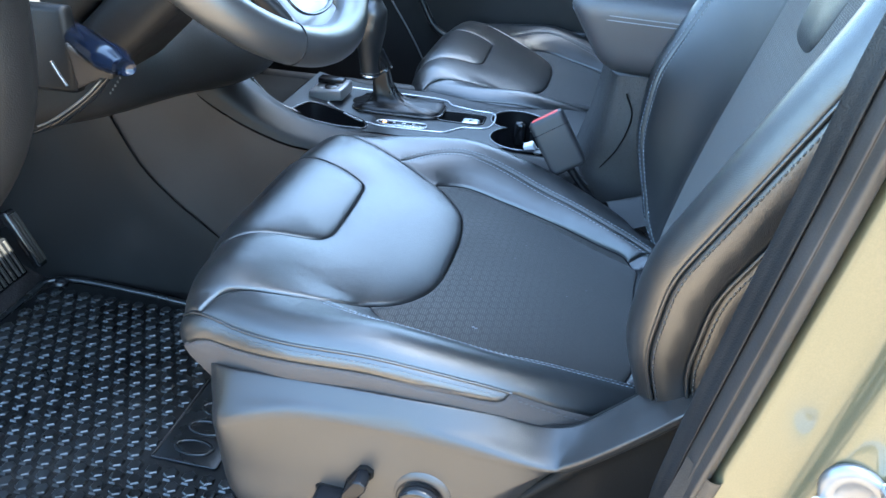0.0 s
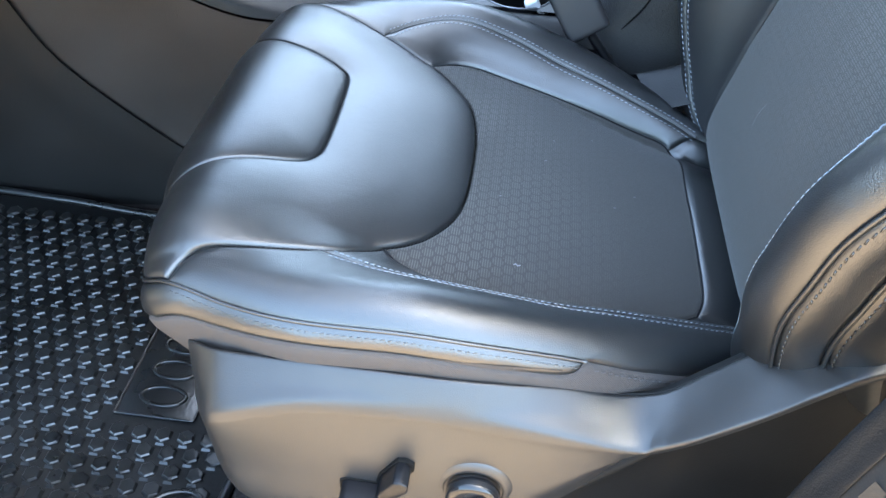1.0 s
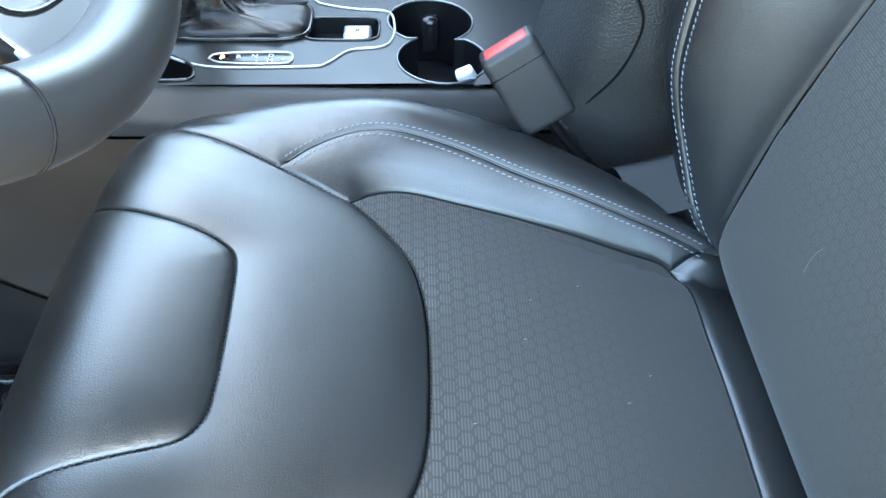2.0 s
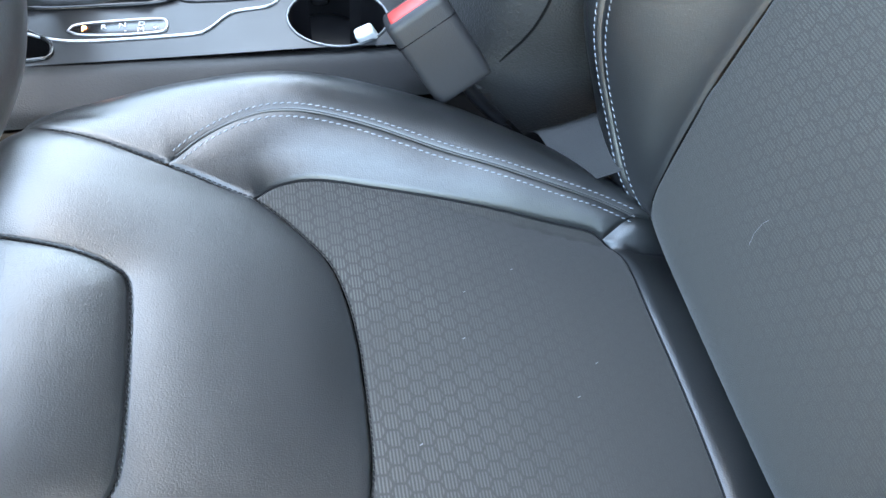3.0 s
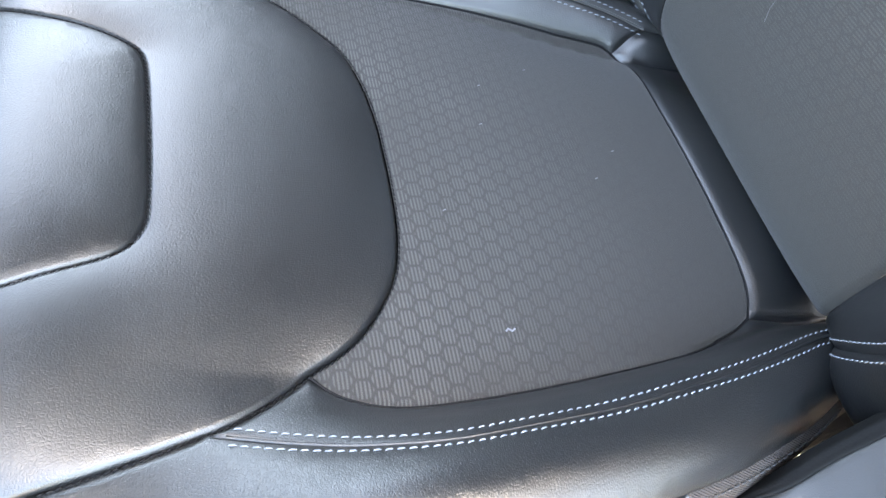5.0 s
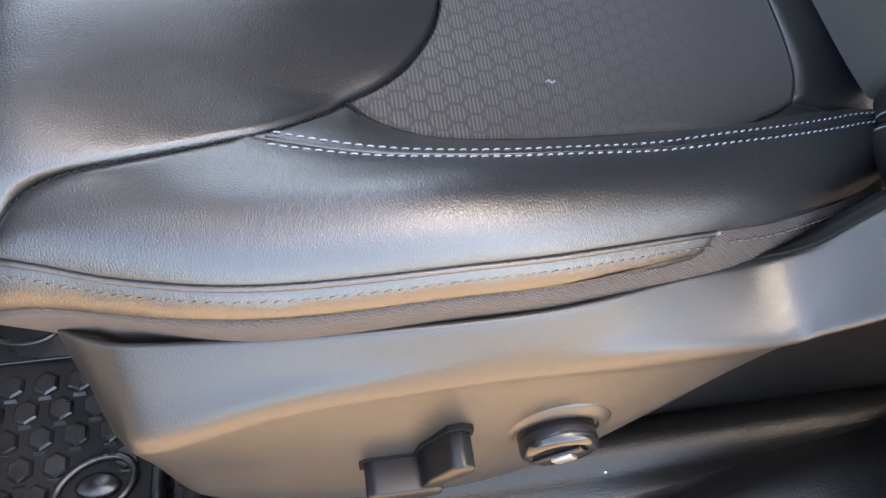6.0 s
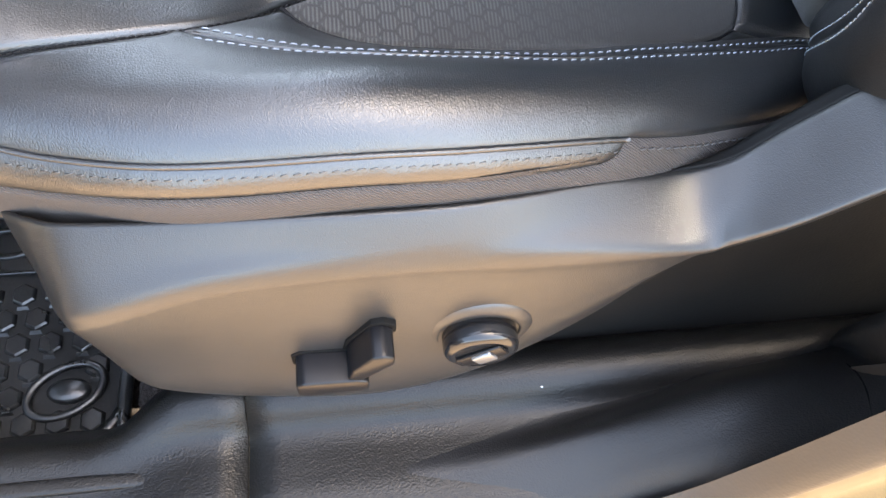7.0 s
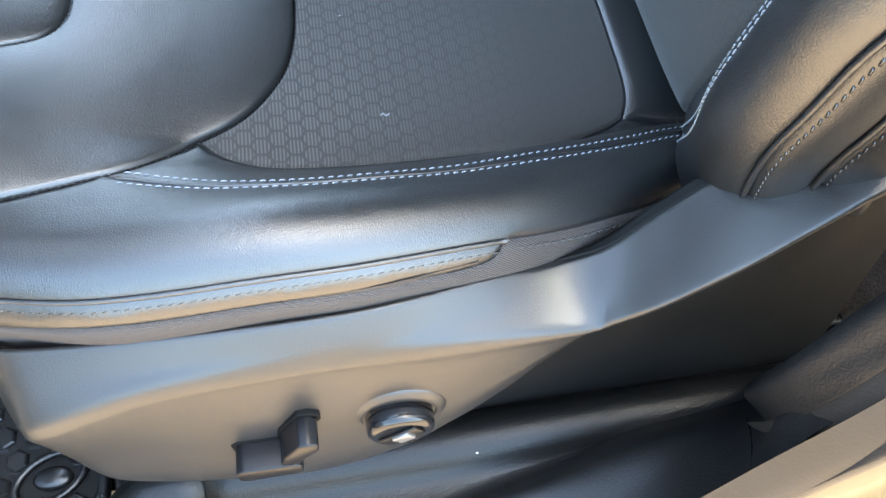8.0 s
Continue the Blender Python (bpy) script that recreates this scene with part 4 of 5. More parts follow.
def hex_studs():
    verts, faces = [], []
    rng = random.Random(3)
    px, py = 0.0262, 0.0227
    loop = np.array(mat_outline())
    row = 0
    y = 0.588
    while y < 1.06:
        x = -0.96 + (row % 2) * px / 2
        while x < -0.42:
            in_badge = BADGE[0] - .012 < x < BADGE[1] + .012 and BADGE[2] - .012 < y < BADGE[3] + .012
            in_loop = math.hypot((x + .458) / 1.25, y - .613) < 0.024
            p = np.array([[x, y]])
            if not in_badge and not in_loop and inside(p, loop)[0] and distance_to(p, np.vstack([loop, loop[:1]]))[0] > 0.013:
                base = len(verts)
                z = MAT_TOP
                for r, h in ((0.0109, 0.0), (0.0102, 0.0022), (0.0084, 0.0038)):
                    for k in range(6):
                        a = math.pi / 6 + math.pi / 3 * k
                        verts.append((x + r * math.cos(a), y + r * math.sin(a), z + h + (rng.uniform(-.0002, .0002) if h else 0)))
                for lv in range(2):
                    for k in range(6):
                        q = (k + 1) % 6
                        faces.append((base + lv * 6 + k, base + lv * 6 + q, base + lv * 6 + 6 + q, base + lv * 6 + 6 + k))
                faces.append(tuple(base + 12 + k for k in range(6)))
                # a low step on the door side of each stud
                b2 = len(verts)
                for sx, sy, h in ((-.0052, -.0136, 0.0), (.0052, -.0136, 0.0), (.0044, -.0114, .0020), (-.0044, -.0114, .0020), (.0044, -.0104, .0022), (-.0044, -.0104, .0022)):
                    verts.append((x + sx, y + sy, z + h))
                faces += [(b2, b2 + 1, b2 + 2, b2 + 3), (b2 + 3, b2 + 2, b2 + 4, b2 + 5)]
            x += px
        y += py
        row += 1
    return mesh_object("hexagon_studs", verts, faces, rubber, floor_mat, smooth=False)


hex_studs()["kind"] = "stuff"
bx0, bx1, by0, by1 = BADGE
badge = part("badge_plate", box_between((bx0, by0, MAT_TOP - 0.002), (bx1, by1, MAT_TOP + 0.0022), 0.0015), rubber, floor_mat, "plain raised badge plate")
frame_line = [(bx0, by0), (bx1, by0), (bx1, by1), (bx0, by1), (bx0, by0)]
tube("badge_rim", np.array([(x, y, MAT_TOP + 0.003) for x, y in even(frame_line, 0.004)]), 0.0016, rubber, badge)
for k in range(4):
    yy = by0 + 0.030 + 0.040 * k
    ring = [(-.5205 + (0.026 if k != 3 else 0.028) * math.cos(a), yy + 0.0135 * math.sin(a), MAT_TOP + 0.0028) for a in np.linspace(0, 2 * math.pi, 28)[:-1]]
    tube("badge_mark", np.array(ring), 0.0028, rubber, badge, closed=True, flat=0.7)
oval = [(-.458 + .0285 * math.cos(a) + .004 * math.sin(a), .613 + .0215 * math.sin(a) + .004 * math.cos(a), MAT_TOP + 0.0035) for a in np.linspace(0, 2 * math.pi, 40)[:-1]]
tube("anchor_ring", np.array(oval), 0.0034, rubber, floor_mat, closed=True)
part("anchor_tab", placed(lathe([(0.013, 0), (0.013, 0.004), (0.010, 0.0065), (0.0, 0.007)], 20), Matrix.Translation((-.456, .613, MAT_TOP - 0.001)) @ Matrix.Diagonal((1.3, 0.8, 1, 1))), rubber, floor_mat)
part("mat_clip", placed(lathe([(0.012, 0), (0.012, 0.006), (0.008, 0.012), (0.0, 0.013)], 20), Matrix.Translation((-.94, 1.062, MAT_TOP))), gloss_black, floor_mat)

# ---- pedals ----
for name, at, size, turn, label in (("accelerator_pedal", (-1.02, 1.105, 0.455), (0.016, 0.052, 0.115), 25, "black ribbed accelerator pedal above the mat"), ("brake_pedal", (-1.01, 1.000, 0.447), (0.02, 0.090, 0.075), 25, "black ribbed brake pedal above the mat")):
    place = Matrix.Translation(at) @ Matrix.Rotation(radians(-turn), 4, "Y")
    ped = tagged(part(name, placed(rounded_box(size, 0.005), place), gloss_black), label, "pedal")
    part("pedal_arm", placed(rounded_box((0.02, 0.025, 0.34), 0.004), place @ Matrix.Translation((-0.03, 0, 0.2))), gloss_black, ped)
    for k in range(7):
        part("pad_rib", placed(rounded_box((0.004, 0.006, size[2] * 0.86), 0.0015), place @ Matrix.Translation((size[0] / 2 + 0.001, (k - 3) * size[1] / 7.6, 0))), seal_rubber, ped)
    part("pedal_bracket", box_between((-1.30, at[1] - 0.02, at[2] + 0.1), (-1.09, at[1] + 0.02, at[2] + 0.36), 0.006), gloss_black, ped)

# ---- centre console ----
TOP = 0.700
console = empty("centre_console", "dark grey centre console between the front seats", "console", (-0.3, 1.27, FLOOR))
CM = Matrix.Translation((0.3, -1.27, -FLOOR))


def cpart(ob):
    ob.matrix_parent_inverse = CM
    return ob


# side skin from the footwell up to the rounded top edge, rising into the dashboard
cpart(loft("side_panel", [
    [(-1.20, 1.10, .36), (-.9, 1.10, .36), (-.6, 1.10, .36), (-.3, 1.115, .36), (.15, 1.13, .36)],
    [(-1.20, 1.105, .50), (-.9, 1.112, .50), (-.6, 1.118, .50), (-.3, 1.128, .50), (.15, 1.14, .50)],
    [(-1.20, 1.11, .64), (-.9, 1.118, .64), (-.6, 1.116, .60), (-.3, 1.130, .60), (.15, 1.145, .60)],
    [(-1.20, 1.11, .86), (-.80, 1.113, .86), (-.64, 1.112, .745), (-.53, 1.117, .694), (-.44, 1.123, .683), (-.3, 1.131, .678), (.15, 1.15, .674)]],
    console_side, console, "brown grey grained console side", across=30, along=90))
cpart(loft("upper_side_panel", [
    [(-.80, 1.1125, .864), (-.64, 1.1115, .749), (-.53, 1.1165, .698), (-.44, 1.1225, .687), (-.3, 1.1305, .682), (.0, 1.146, .679)],
    [(-.79, 1.117, .90), (-.63, 1.119, .775), (-.53, 1.125, .715), (-.44, 1.134, .698), (-.3, 1.142, .692), (.0, 1.155, .689)],
    [(-.78, 1.145, .91), (-.62, 1.150, .785), (-.53, 1.158, .728), (-.44, 1.165, .7085), (-.3, 1.168, .7035), (.0, 1.175, .697)],
    [(-.78, 1.18, .91), (-.62, 1.18, .785), (-.53, 1.186, .722), (-.44, 1.188, .7025), (-.3, 1.190, .6995), (.0, 1.196, .693)]],
    dash_plastic, console, "grained upper console edge", across=24, along=70))
seam = spline([(-.835, 1.1115, .735), (-.818, 1.112, .703), (-.762, 1.112, .604), (-.645, 1.112, .504), (-.56, 1.112, .45)], 0.01)
cpart(tube("panel_seam", seam, 0.0008, gap_shade_black, console, sides=6))
SEAM_LOW = [(-.84, 1.1105, .745), (-.818, 1.1105, .703), (-.762, 1.1105, .604), (-.645, 1.1105, .504), (-.50, 1.1105, .41)]
cpart(loft("footwell_side", [SEAM_LOW, moved(SEAM_LOW, -.01, -.003, -.006), moved(SEAM_LOW, -.12, -.009, -.06), moved(SEAM_LOW, -.30, -.012, -.16), moved(SEAM_LOW, -.45, -.012, -.25)],
           dash_plastic, console, "charcoal carpeted footwell side", across=20, along=40))
# far side of the console, facing the passenger footwell
cpart(part("far_side", box_between((-1.2, 1.42, .36), (.15, 1.45, .70), 0.01), dash_plastic, console))

# deck with openings: built as a plate with real holes


def oval_loop(cx, cy, rx, ry, n=28, power=2.0, turn=0.0):
    out = []
    for k in range(n):
        a = 2 * math.pi * k / n
        c, s = math.cos(a), math.sin(a)
        x = rx * math.copysign(abs(c) ** (2 / power), c)
        y = ry * math.copysign(abs(s) ** (2 / power), s)
        out.append((cx + x * math.cos(turn) - y * math.sin(turn), cy + x * math.sin(turn) + y * math.cos(turn)))
    return np.array(out)


CUP_FAR, CUP_NEAR, CUP_R = (-.178, 1.310), (-.167, 1.2325), 0.0465


def cup_loop():
    """Two cup wells that run into one another by a narrow neck."""
    a0, neck = np.array(CUP_FAR), 0.0255
    b0 = np.array(CUP_NEAR)
    s = math.asin(neck / CUP_R)
    up = [a0 + CUP_R * np.array((math.sin(t), math.cos(t))) for t in np.linspace(-(math.pi - s), math.pi - s, 24)]
    down = [b0 - CUP_R * np.array((math.sin(t), math.cos(t))) for t in np.linspace(-(math.pi - s), math.pi - s, 24)]
    return np.array(up + down)


BIN = np.array([(-.548, 1.196), (-.500, 1.190), (-.425, 1.190), (-.414, 1.200), (-.424, 1.222), (-.470, 1.250), (-.515, 1.262), (-.535, 1.250)])
BIN = spline(np.vstack([BIN, BIN[:1]]), 0.006)[:-1]
PARK = oval_loop(-.273, 1.291, .040, .024, 28, 5.0)
CUPS = cup_loop()
DECK = spline([(-.565, 1.1805), (-.45, 1.1825), (-.30, 1.184), (-.10, 1.188), (.02, 1.192)], 0.02)
DECK_LOOP = np.vstack([DECK, [(.02, 1.40), (-.565, 1.40)]])


def deck_height(x, y):
    x = np.asarray(x, float)
    return TOP + 0.004 + np.where(x < -.45, (np.abs(x + .45) ** 1.6) * 0.5, 0) - 0.03 * np.clip(x + .2, 0, 1)


def plate_with_holes(name, outer, holes, material, parent, depth, label=""):
    outer = even(np.vstack([outer, outer[:1]]), 0.01)[:-1]
    pts, edges, loops = [], [], []
    for loop in [outer] + holes:
        i = len(pts)
        pts += [tuple(p) for p in loop]
        n = len(loop)
        edges += [(i + k, i + (k + 1) % n) for k in range(n)]
        loops.append(range(i, i + n))
    v, _, f, *_ = mathutils_cdt([Vector(p) for p in pts], edges, [], 0, 1e-7)
    v = np.array([tuple(q) for q in v])
    keep = []
    for tri in f:
        c = v[list(tri)].mean(0)[None]
        if inside(c, outer)[0] and not any(inside(c, h)[0] for h in holes):
            keep.append(tri)
    verts = [(x, y, float(deck_height(x, y))) for x, y in v]
    faces = [tuple(t) for t in keep]
    for h, d in zip(holes, depth):
        i, n = len(verts), len(h)
        c = h.mean(0)
        z = deck_height(h[:, 0], h[:, 1])
        for k, (x, y) in enumerate(h):
            verts.append((x, y, float(z[k])))
        for k, (x, y) in enumerate(h):
            verts.append((c[0] + (x - c[0]) * 0.93, c[1] + (y - c[1]) * 0.93, float(z[k]) - d))
        for k in range(n):
            q = (k + 1) % n
            faces.append((i + k, i + q, i + n + q, i + n + k))
        faces.append(tuple(i + n + k for k in range(n)))
    ob = mesh_object(name, verts, faces, material, parent, label)
    ob.data.materials.append(dark_well)
    for poly in ob.data.polygons[len(keep):]:
        poly.material_index = 1
    return sharp(ob, 40)


deck = cpart(plate_with_holes("deck", DECK_LOOP, [BIN, PARK, CUPS], satin_trim, console, (0.045, 0.018, 0.075), "satin grey console deck with cup wells"))
for loop, r in ((BIN, 0.0022), (PARK, 0.0016)):
    z = deck_height(loop[:, 0], loop[:, 1]) + 0.0004
    tube("opening_rim", np.c_[loop, z], r, gloss_black, deck, closed=True)
z = deck_height(CUPS[:, 0], CUPS[:, 1]) + 0.0003
tube("cup_rim", np.c_[CUPS, z], 0.0012, dim_silver, deck, "silver rim of the cup wells", closed=True)
for loop, d, name in ((BIN, 0.044, "bin_floor"), (PARK, 0.0172, "recess_floor")):
    c = loop.mean(0)
    inner = c + (loop - c) * 0.925
    part(name, prism(inner, TOP - d, TOP - d + 0.002, 0), seal_rubber, deck)
for c in (CUP_FAR, CUP_NEAR):
    part("cup_floor", placed(lathe([(0.041, 0), (0.041, 0.003), (0.034, 0.0045), (0.0, 0.0045)], 32), Matrix.Translation((*c, TOP - 0.0735))), dark_well, deck)
# the tab between the two cups
part("cup_tab", placed(rounded_box((0.022, 0.02, 0.045), 0.009, 3), Matrix.Translation((-.178, 1.345, TOP - 0.032))), gloss_black, deck)
# bright trim line round the shifter plate
trim = spline([(-.505, 1.275), (-.470, 1.250), (-.425, 1.222), (-.385, 1.213), (-.300, 1.215), (-.283, 1.222), (-.262, 1.246), (-.230, 1.253), (-.219, 1.268), (-.217, 1.30), (-.225, 1.327), (-.262, 1.333), (-.30, 1.345), (-.33, 1.368), (-.47, 1.372), (-.505, 1.350), (-.505, 1.275)], 0.006)
tube("bright_line", np.c_[trim, deck_height(trim[:, 0], trim[:, 1]) + 0.0006], 0.0015, silver, deck, "thin silver trim line")
# gear selector: boot, stalk, knob
boot_rim = oval_loop(-.385, 1.305, .078, .040, 40, 4.5)
rng = random.Random(5)
rings = []
for lv, (k, z, ox) in enumerate(((1.0, 0.002, 0), (0.96, 0.007, 0), (0.88, 0.009, -0.002), (0.62, 0.011, -0.010), (0.36, 0.015, -0.020), (0.25, 0.026, -0.025), (0.21, 0.045, -0.031), (0.18, 0.072, -0.036))):
    c = boot_rim.mean(0)
    ring = []
    for i, p in enumerate(boot_rim):
        fold = 1 + (0.15 * math.sin(7 * i / 40 * 2 * math.pi + 2 * lv) + rng.uniform(-.05, .05)) * (1 if 1 < lv < 6 else 0)
        q = c + (p - c) * k * fold
        ring.append((q[0] + ox, q[1], TOP + 0.004 + z))
    rings.append(ring)
verts = [p for r in rings for p in r]
faces = [(a * 40 + i, a * 40 + (i + 1) % 40, (a + 1) * 40 + (i + 1) % 40, (a + 1) * 40 + i) for a in range(len(rings) - 1) for i in range(40)]
shifter = tagged(mesh_object("gear_selector", verts, faces, boot_leather), "black leather gear selector with a pale ring", "gear lever")
tube("boot_frame", np.c_[boot_rim, np.full(40, TOP + 0.0055)], 0.0028, gloss_black, shifter, closed=True)
lever = spline([(-.412, 1.302, TOP + 0.07), (-.424, 1.296, TOP + 0.10), (-.434, 1.29, TOP + 0.13)], 0.006)
tube("stalk", lever, np.linspace(0.0155, 0.0135, len(lever)), gloss_black, shifter)
grip = spline([(-.4335, 1.290, .765), (-.4340, 1.289, .795), (-.4330, 1.288, .83), (-.428, 1.287, .865), (-.424, 1.286, .885), (-.422, 1.285, .893)], 0.006)
tube("knob", grip, np.interp(np.linspace(0, 1, len(grip)), [0, .25, .6, .85, 1], [.0155, .0185, .0255, .0235, .008]), leather, shifter, "smooth black leather selector knob", sides=16)
tube("pale_ring", np.array([(-.4340, 1.290, .762), (-.4336, 1.290, .768)]), 0.0175, chrome, shifter, sides=16)
# gear display with its letters
PLATE_Z = TOP + 0.0052
plate_line = spline([(-.404, 1.229), (-.392, 1.2225), (-.36, 1.2195), (-.326, 1.221), (-.320, 1.226), (-.321, 1.238), (-.33, 1.2415), (-.37, 1.241), (-.398, 1.238), (-.404, 1.229)], 0.004)[:-1]
display = cpart(part("gear_display", prism(plate_line, TOP + 0.001, PLATE_Z, 0.0012), gloss_black, console, "gloss black gear display"))
tube("display_rim", np.c_[plate_line, np.full(len(plate_line), PLATE_Z - 0.0004)], 0.0011, silver, display, closed=True)
amber = mat("amber lit letter", (0.9, 0.35, 0.12), 0.5)
bsdf(amber).inputs["Emission Color"].default_value = (1.0, 0.32, 0.10, 1)
bsdf(amber).inputs["Emission Strength"].default_value = 3.0


def word(text, at, size, material, parent, turn=0.0, normal="Z", name="letter"):
    cu = bpy.data.curves.new(name, "FONT")
    cu.body, cu.size, cu.extrude, cu.align_x, cu.align_y = text, size, 0.0002, "CENTER", "CENTER"
    tmp = bpy.data.objects.new(name, cu)
    scene.collection.objects.link(tmp)
    dep = bpy.context.evaluated_depsgraph_get()
    me = bpy.data.meshes.new_from_object(tmp.evaluated_get(dep))
    bpy.data.objects.remove(tmp)
    me.materials.clear()
    me.materials.append(material)
    ob = new(name, me)
    me.transform(Matrix.Translation(at) @ Matrix.Rotation(radians(turn), 4, "Z"))
    ob.parent = parent
    return ob


for text, x, y, m in (("P", -.3905, 1.2305, amber), ("R", -.374, 1.2315, lettering), ("N", -.358, 1.2325, lettering), ("D", -.3415, 1.2335, lettering), ("-", -.355, 1.2245, lettering), ("M", -.342, 1.225, lettering), ("+", -.329, 1.2265, lettering)):
    word(text, (x, y, PLATE_Z + 0.0004), 0.0088, m, display, turn=3)
# parking brake switch
brake = cpart(part("parking_switch", placed(rounded_box((0.030, 0.030, 0.014), 0.004), Matrix.Translation((-.257, 1.291, TOP - 0.006))), silver, console, "silver parking brake switch"))
word("P", (-.257, 1.291, TOP + 0.0016), 0.011, switch_black, brake)
# block of two buttons ahead of the selector
block = cpart(part("button_block", placed(rounded_box((0.060, 0.062, 0.020), 0.004), Matrix.Translation((-.512, 1.312, TOP + 0.018)) @ Matrix.Rotation(radians(-8), 4, "Y")), dim_silver, console, "dull silver block of buttons"))
part("button", placed(rounded_box((0.046, 0.022, 0.010), 0.003), Matrix.Translation((-.515, 1.328, TOP + 0.032))), switch_black, block)
part("selector_ring", placed(lathe([(0.012, 0), (0.012, 0.003), (0.008, 0.004), (0.0, 0.004)], 24), Matrix.Translation((-.506, 1.300, TOP + 0.0275))), gloss_black, block)
for k in range(3):
    part("button_mark", placed(rounded_box((0.006, 0.0016, 0.0006), 0), Matrix.Translation((-.522 + 0.014 * k, 1.291, TOP + 0.0288))), lettering, block)
# storage well below the dashboard: a flat black sheet stands for its shaded depth
cpart(part("well_shade_sheet", box_between((-.79, 1.185, .70), (-.585, 1.39, .705), 0), gap_shade_black, console))
cpart(part("well_back", box_between((-.82, 1.15, .70), (-.79, 1.42, .98), 0.004), dash_plastic, console))
well = spline([(-.62, 1.186, .79), (-.57, 1.186, .74), (-.52, 1.188, .718)], 0.01)
cpart(tube("well_rim", well, 0.003, gloss_black, console))

# ---- arm rest box ----
armbox = empty("armrest", "black leather covered centre armrest with stitched lid", "armrest", (0.1, 1.26, 0.69))
AM = Matrix.Translation((-0.1, -1.26, -0.69))
lower = loft("box_side", [
    [(.28, 1.145, .60), (.1, 1.142, .60), (-.02, 1.142, .62), (-.07, 1.16, .66), (-.085, 1.26, .68)],
    [(.28, 1.138, .70), (.1, 1.135, .70), (-.01, 1.136, .71), (-.055, 1.160, .73), (-.068, 1.26, .74)],
    [(.28, 1.132, .77), (.1, 1.128, .77), (.0, 1.128, .77), (-.045, 1.150, .775), (-.058, 1.26, .78)],
    [(.28, 1.130, .858), (.1, 1.130, .858), (.0, 1.130, .856), (-.035, 1.146, .855), (-.047, 1.26, .855)]], console_plastic, armbox, "grained black plastic box side", across=30, along=50)
lower.matrix_parent_inverse = AM
for a in ([(-.012, 1.1255, .832), (.0, 1.1255, .80), (-.012, 1.130, .75), (-.04, 1.145, .70)],):
    tube("side_seam", spline(a, 0.006), 0.0012, gap_shade_black, lower, sides=6)
lid_shape = rounded_box((0.40, 0.235, 0.112), 0.034, 6)
for v in lid_shape.verts:
    down = min(1.0, max(0.0, (0.03 - v.co.z) / 0.085))
    if v.co.x < 0:
        v.co.x += 0.055 * down
    v.co.y *= 1 - 0.08 * down
lid = part("lid", placed(lid_shape, Matrix.Translation((0.096, 1.236, 0.905)) @ Matrix.Rotation(radians(2), 4, "Y")), lid_leather, armbox, "padded black leather lid")
lid.matrix_parent_inverse = AM
lid_line = spline([(.25, 1.1183, .923), (.0, 1.1183, .930), (-.068, 1.1235, .932), (-.096, 1.146, .933), (-.1035, 1.20, .934), (-.1035, 1.28, .934)], 0.004)
for dz in (0.0, 0.006):
    tube("lid_stitch", lid_line + np.array([0, 0, dz]), 0.0007, thread, lid, sides=5)

# ---- seat belt buckle ----
long_axis = Vector((0.042, -0.010, -0.066)).normalized()
wide = Vector((0.80, 0.12, 0.49))
wide = (wide - long_axis * wide.dot(long_axis)).normalized()
thin = long_axis.cross(wide)
BK = Matrix.Translation((-.0975, 1.107, .756)) @ Matrix((( *wide, 0), ( *thin, 0), (*(-long_axis), 0), (0, 0, 0, 1))).transposed()
bb = rounded_box((0.052, 0.030, 0.084), 0.007, 3)
buckle = tagged(part("seat_belt_buckle", placed(bb, BK), buckle_plastic), "grey plastic seat belt buckle with a red button", "belt buckle")
part("release_button", placed(rounded_box((0.041, 0.0200, 0.006), 0.0026), BK @ Matrix.Translation((0, 0.001, 0.0395))), red_plastic, buckle, "red release button")
part("parting_line", placed(rounded_box((0.0523, 0.0303, 0.0008), 0), BK @ Matrix.Translation((0, 0, 0.022))), switch_black, buckle)
stem = [BK @ Vector(p) for p in ((0, 0, -0.036), (0.004, 0, -0.07), (0.012, 0.004, -0.11), (0.02, 0.006, -0.17))]
tube("stem", spline([tuple(p) for p in stem], 0.01), 0.011, switch_black, buckle, flat=0.5)
part("stem_plate", placed(rounded_box((0.06, 0.014, 0.10), 0.004), Matrix.Translation((-.005, 1.09, 0.50))), switch_black, buckle)

# white key fob and coin like bits lying in the near cup
fob = tagged(part("key_fob", placed(rounded_box((0.018, 0.012, 0.050), 0.004, 3), Matrix.Translation((-.138, 1.206, .690)) @ Matrix.Rotation(radians(-25), 4, "Y") @ Matrix.Rotation(radians(20), 4, "X")), white_plastic), "small white plastic fob in the cup holder", "fob")
part("fob_mark", placed(rounded_box((0.006, 0.0126, 0.014), 0.001), Matrix.Translation((-.1385, 1.206, .684)) @ Matrix.Rotation(radians(-25), 4, "Y") @ Matrix.Rotation(radians(20), 4, "X")), silver, fob)
tagged(part("paper_scrap", placed(rounded_box((0.036, 0.028, 0.002), 0.0006), Matrix.Translation((-.165, 1.225, .6328))), white_plastic), "crumpled white scrap in the cup holder", "paper")

# ---- steering wheel, column, dashboard ----
WC, WT, WR = np.array((-.455, .843, 1.088)), 0.732, 0.1855
w_up, w_lat = np.array((-math.sin(WT), 0, math.cos(WT))), np.array((0.0, 1.0, 0.0))
w_out = np.cross(w_lat, w_up)
wheel = empty("steering_wheel", "black leather steering wheel with silver spoke trim", "steering wheel", tuple(WC))
WM = Matrix.Translation(-Vector(WC))


def wpart(ob):
    ob.matrix_parent_inverse = WM
    return ob


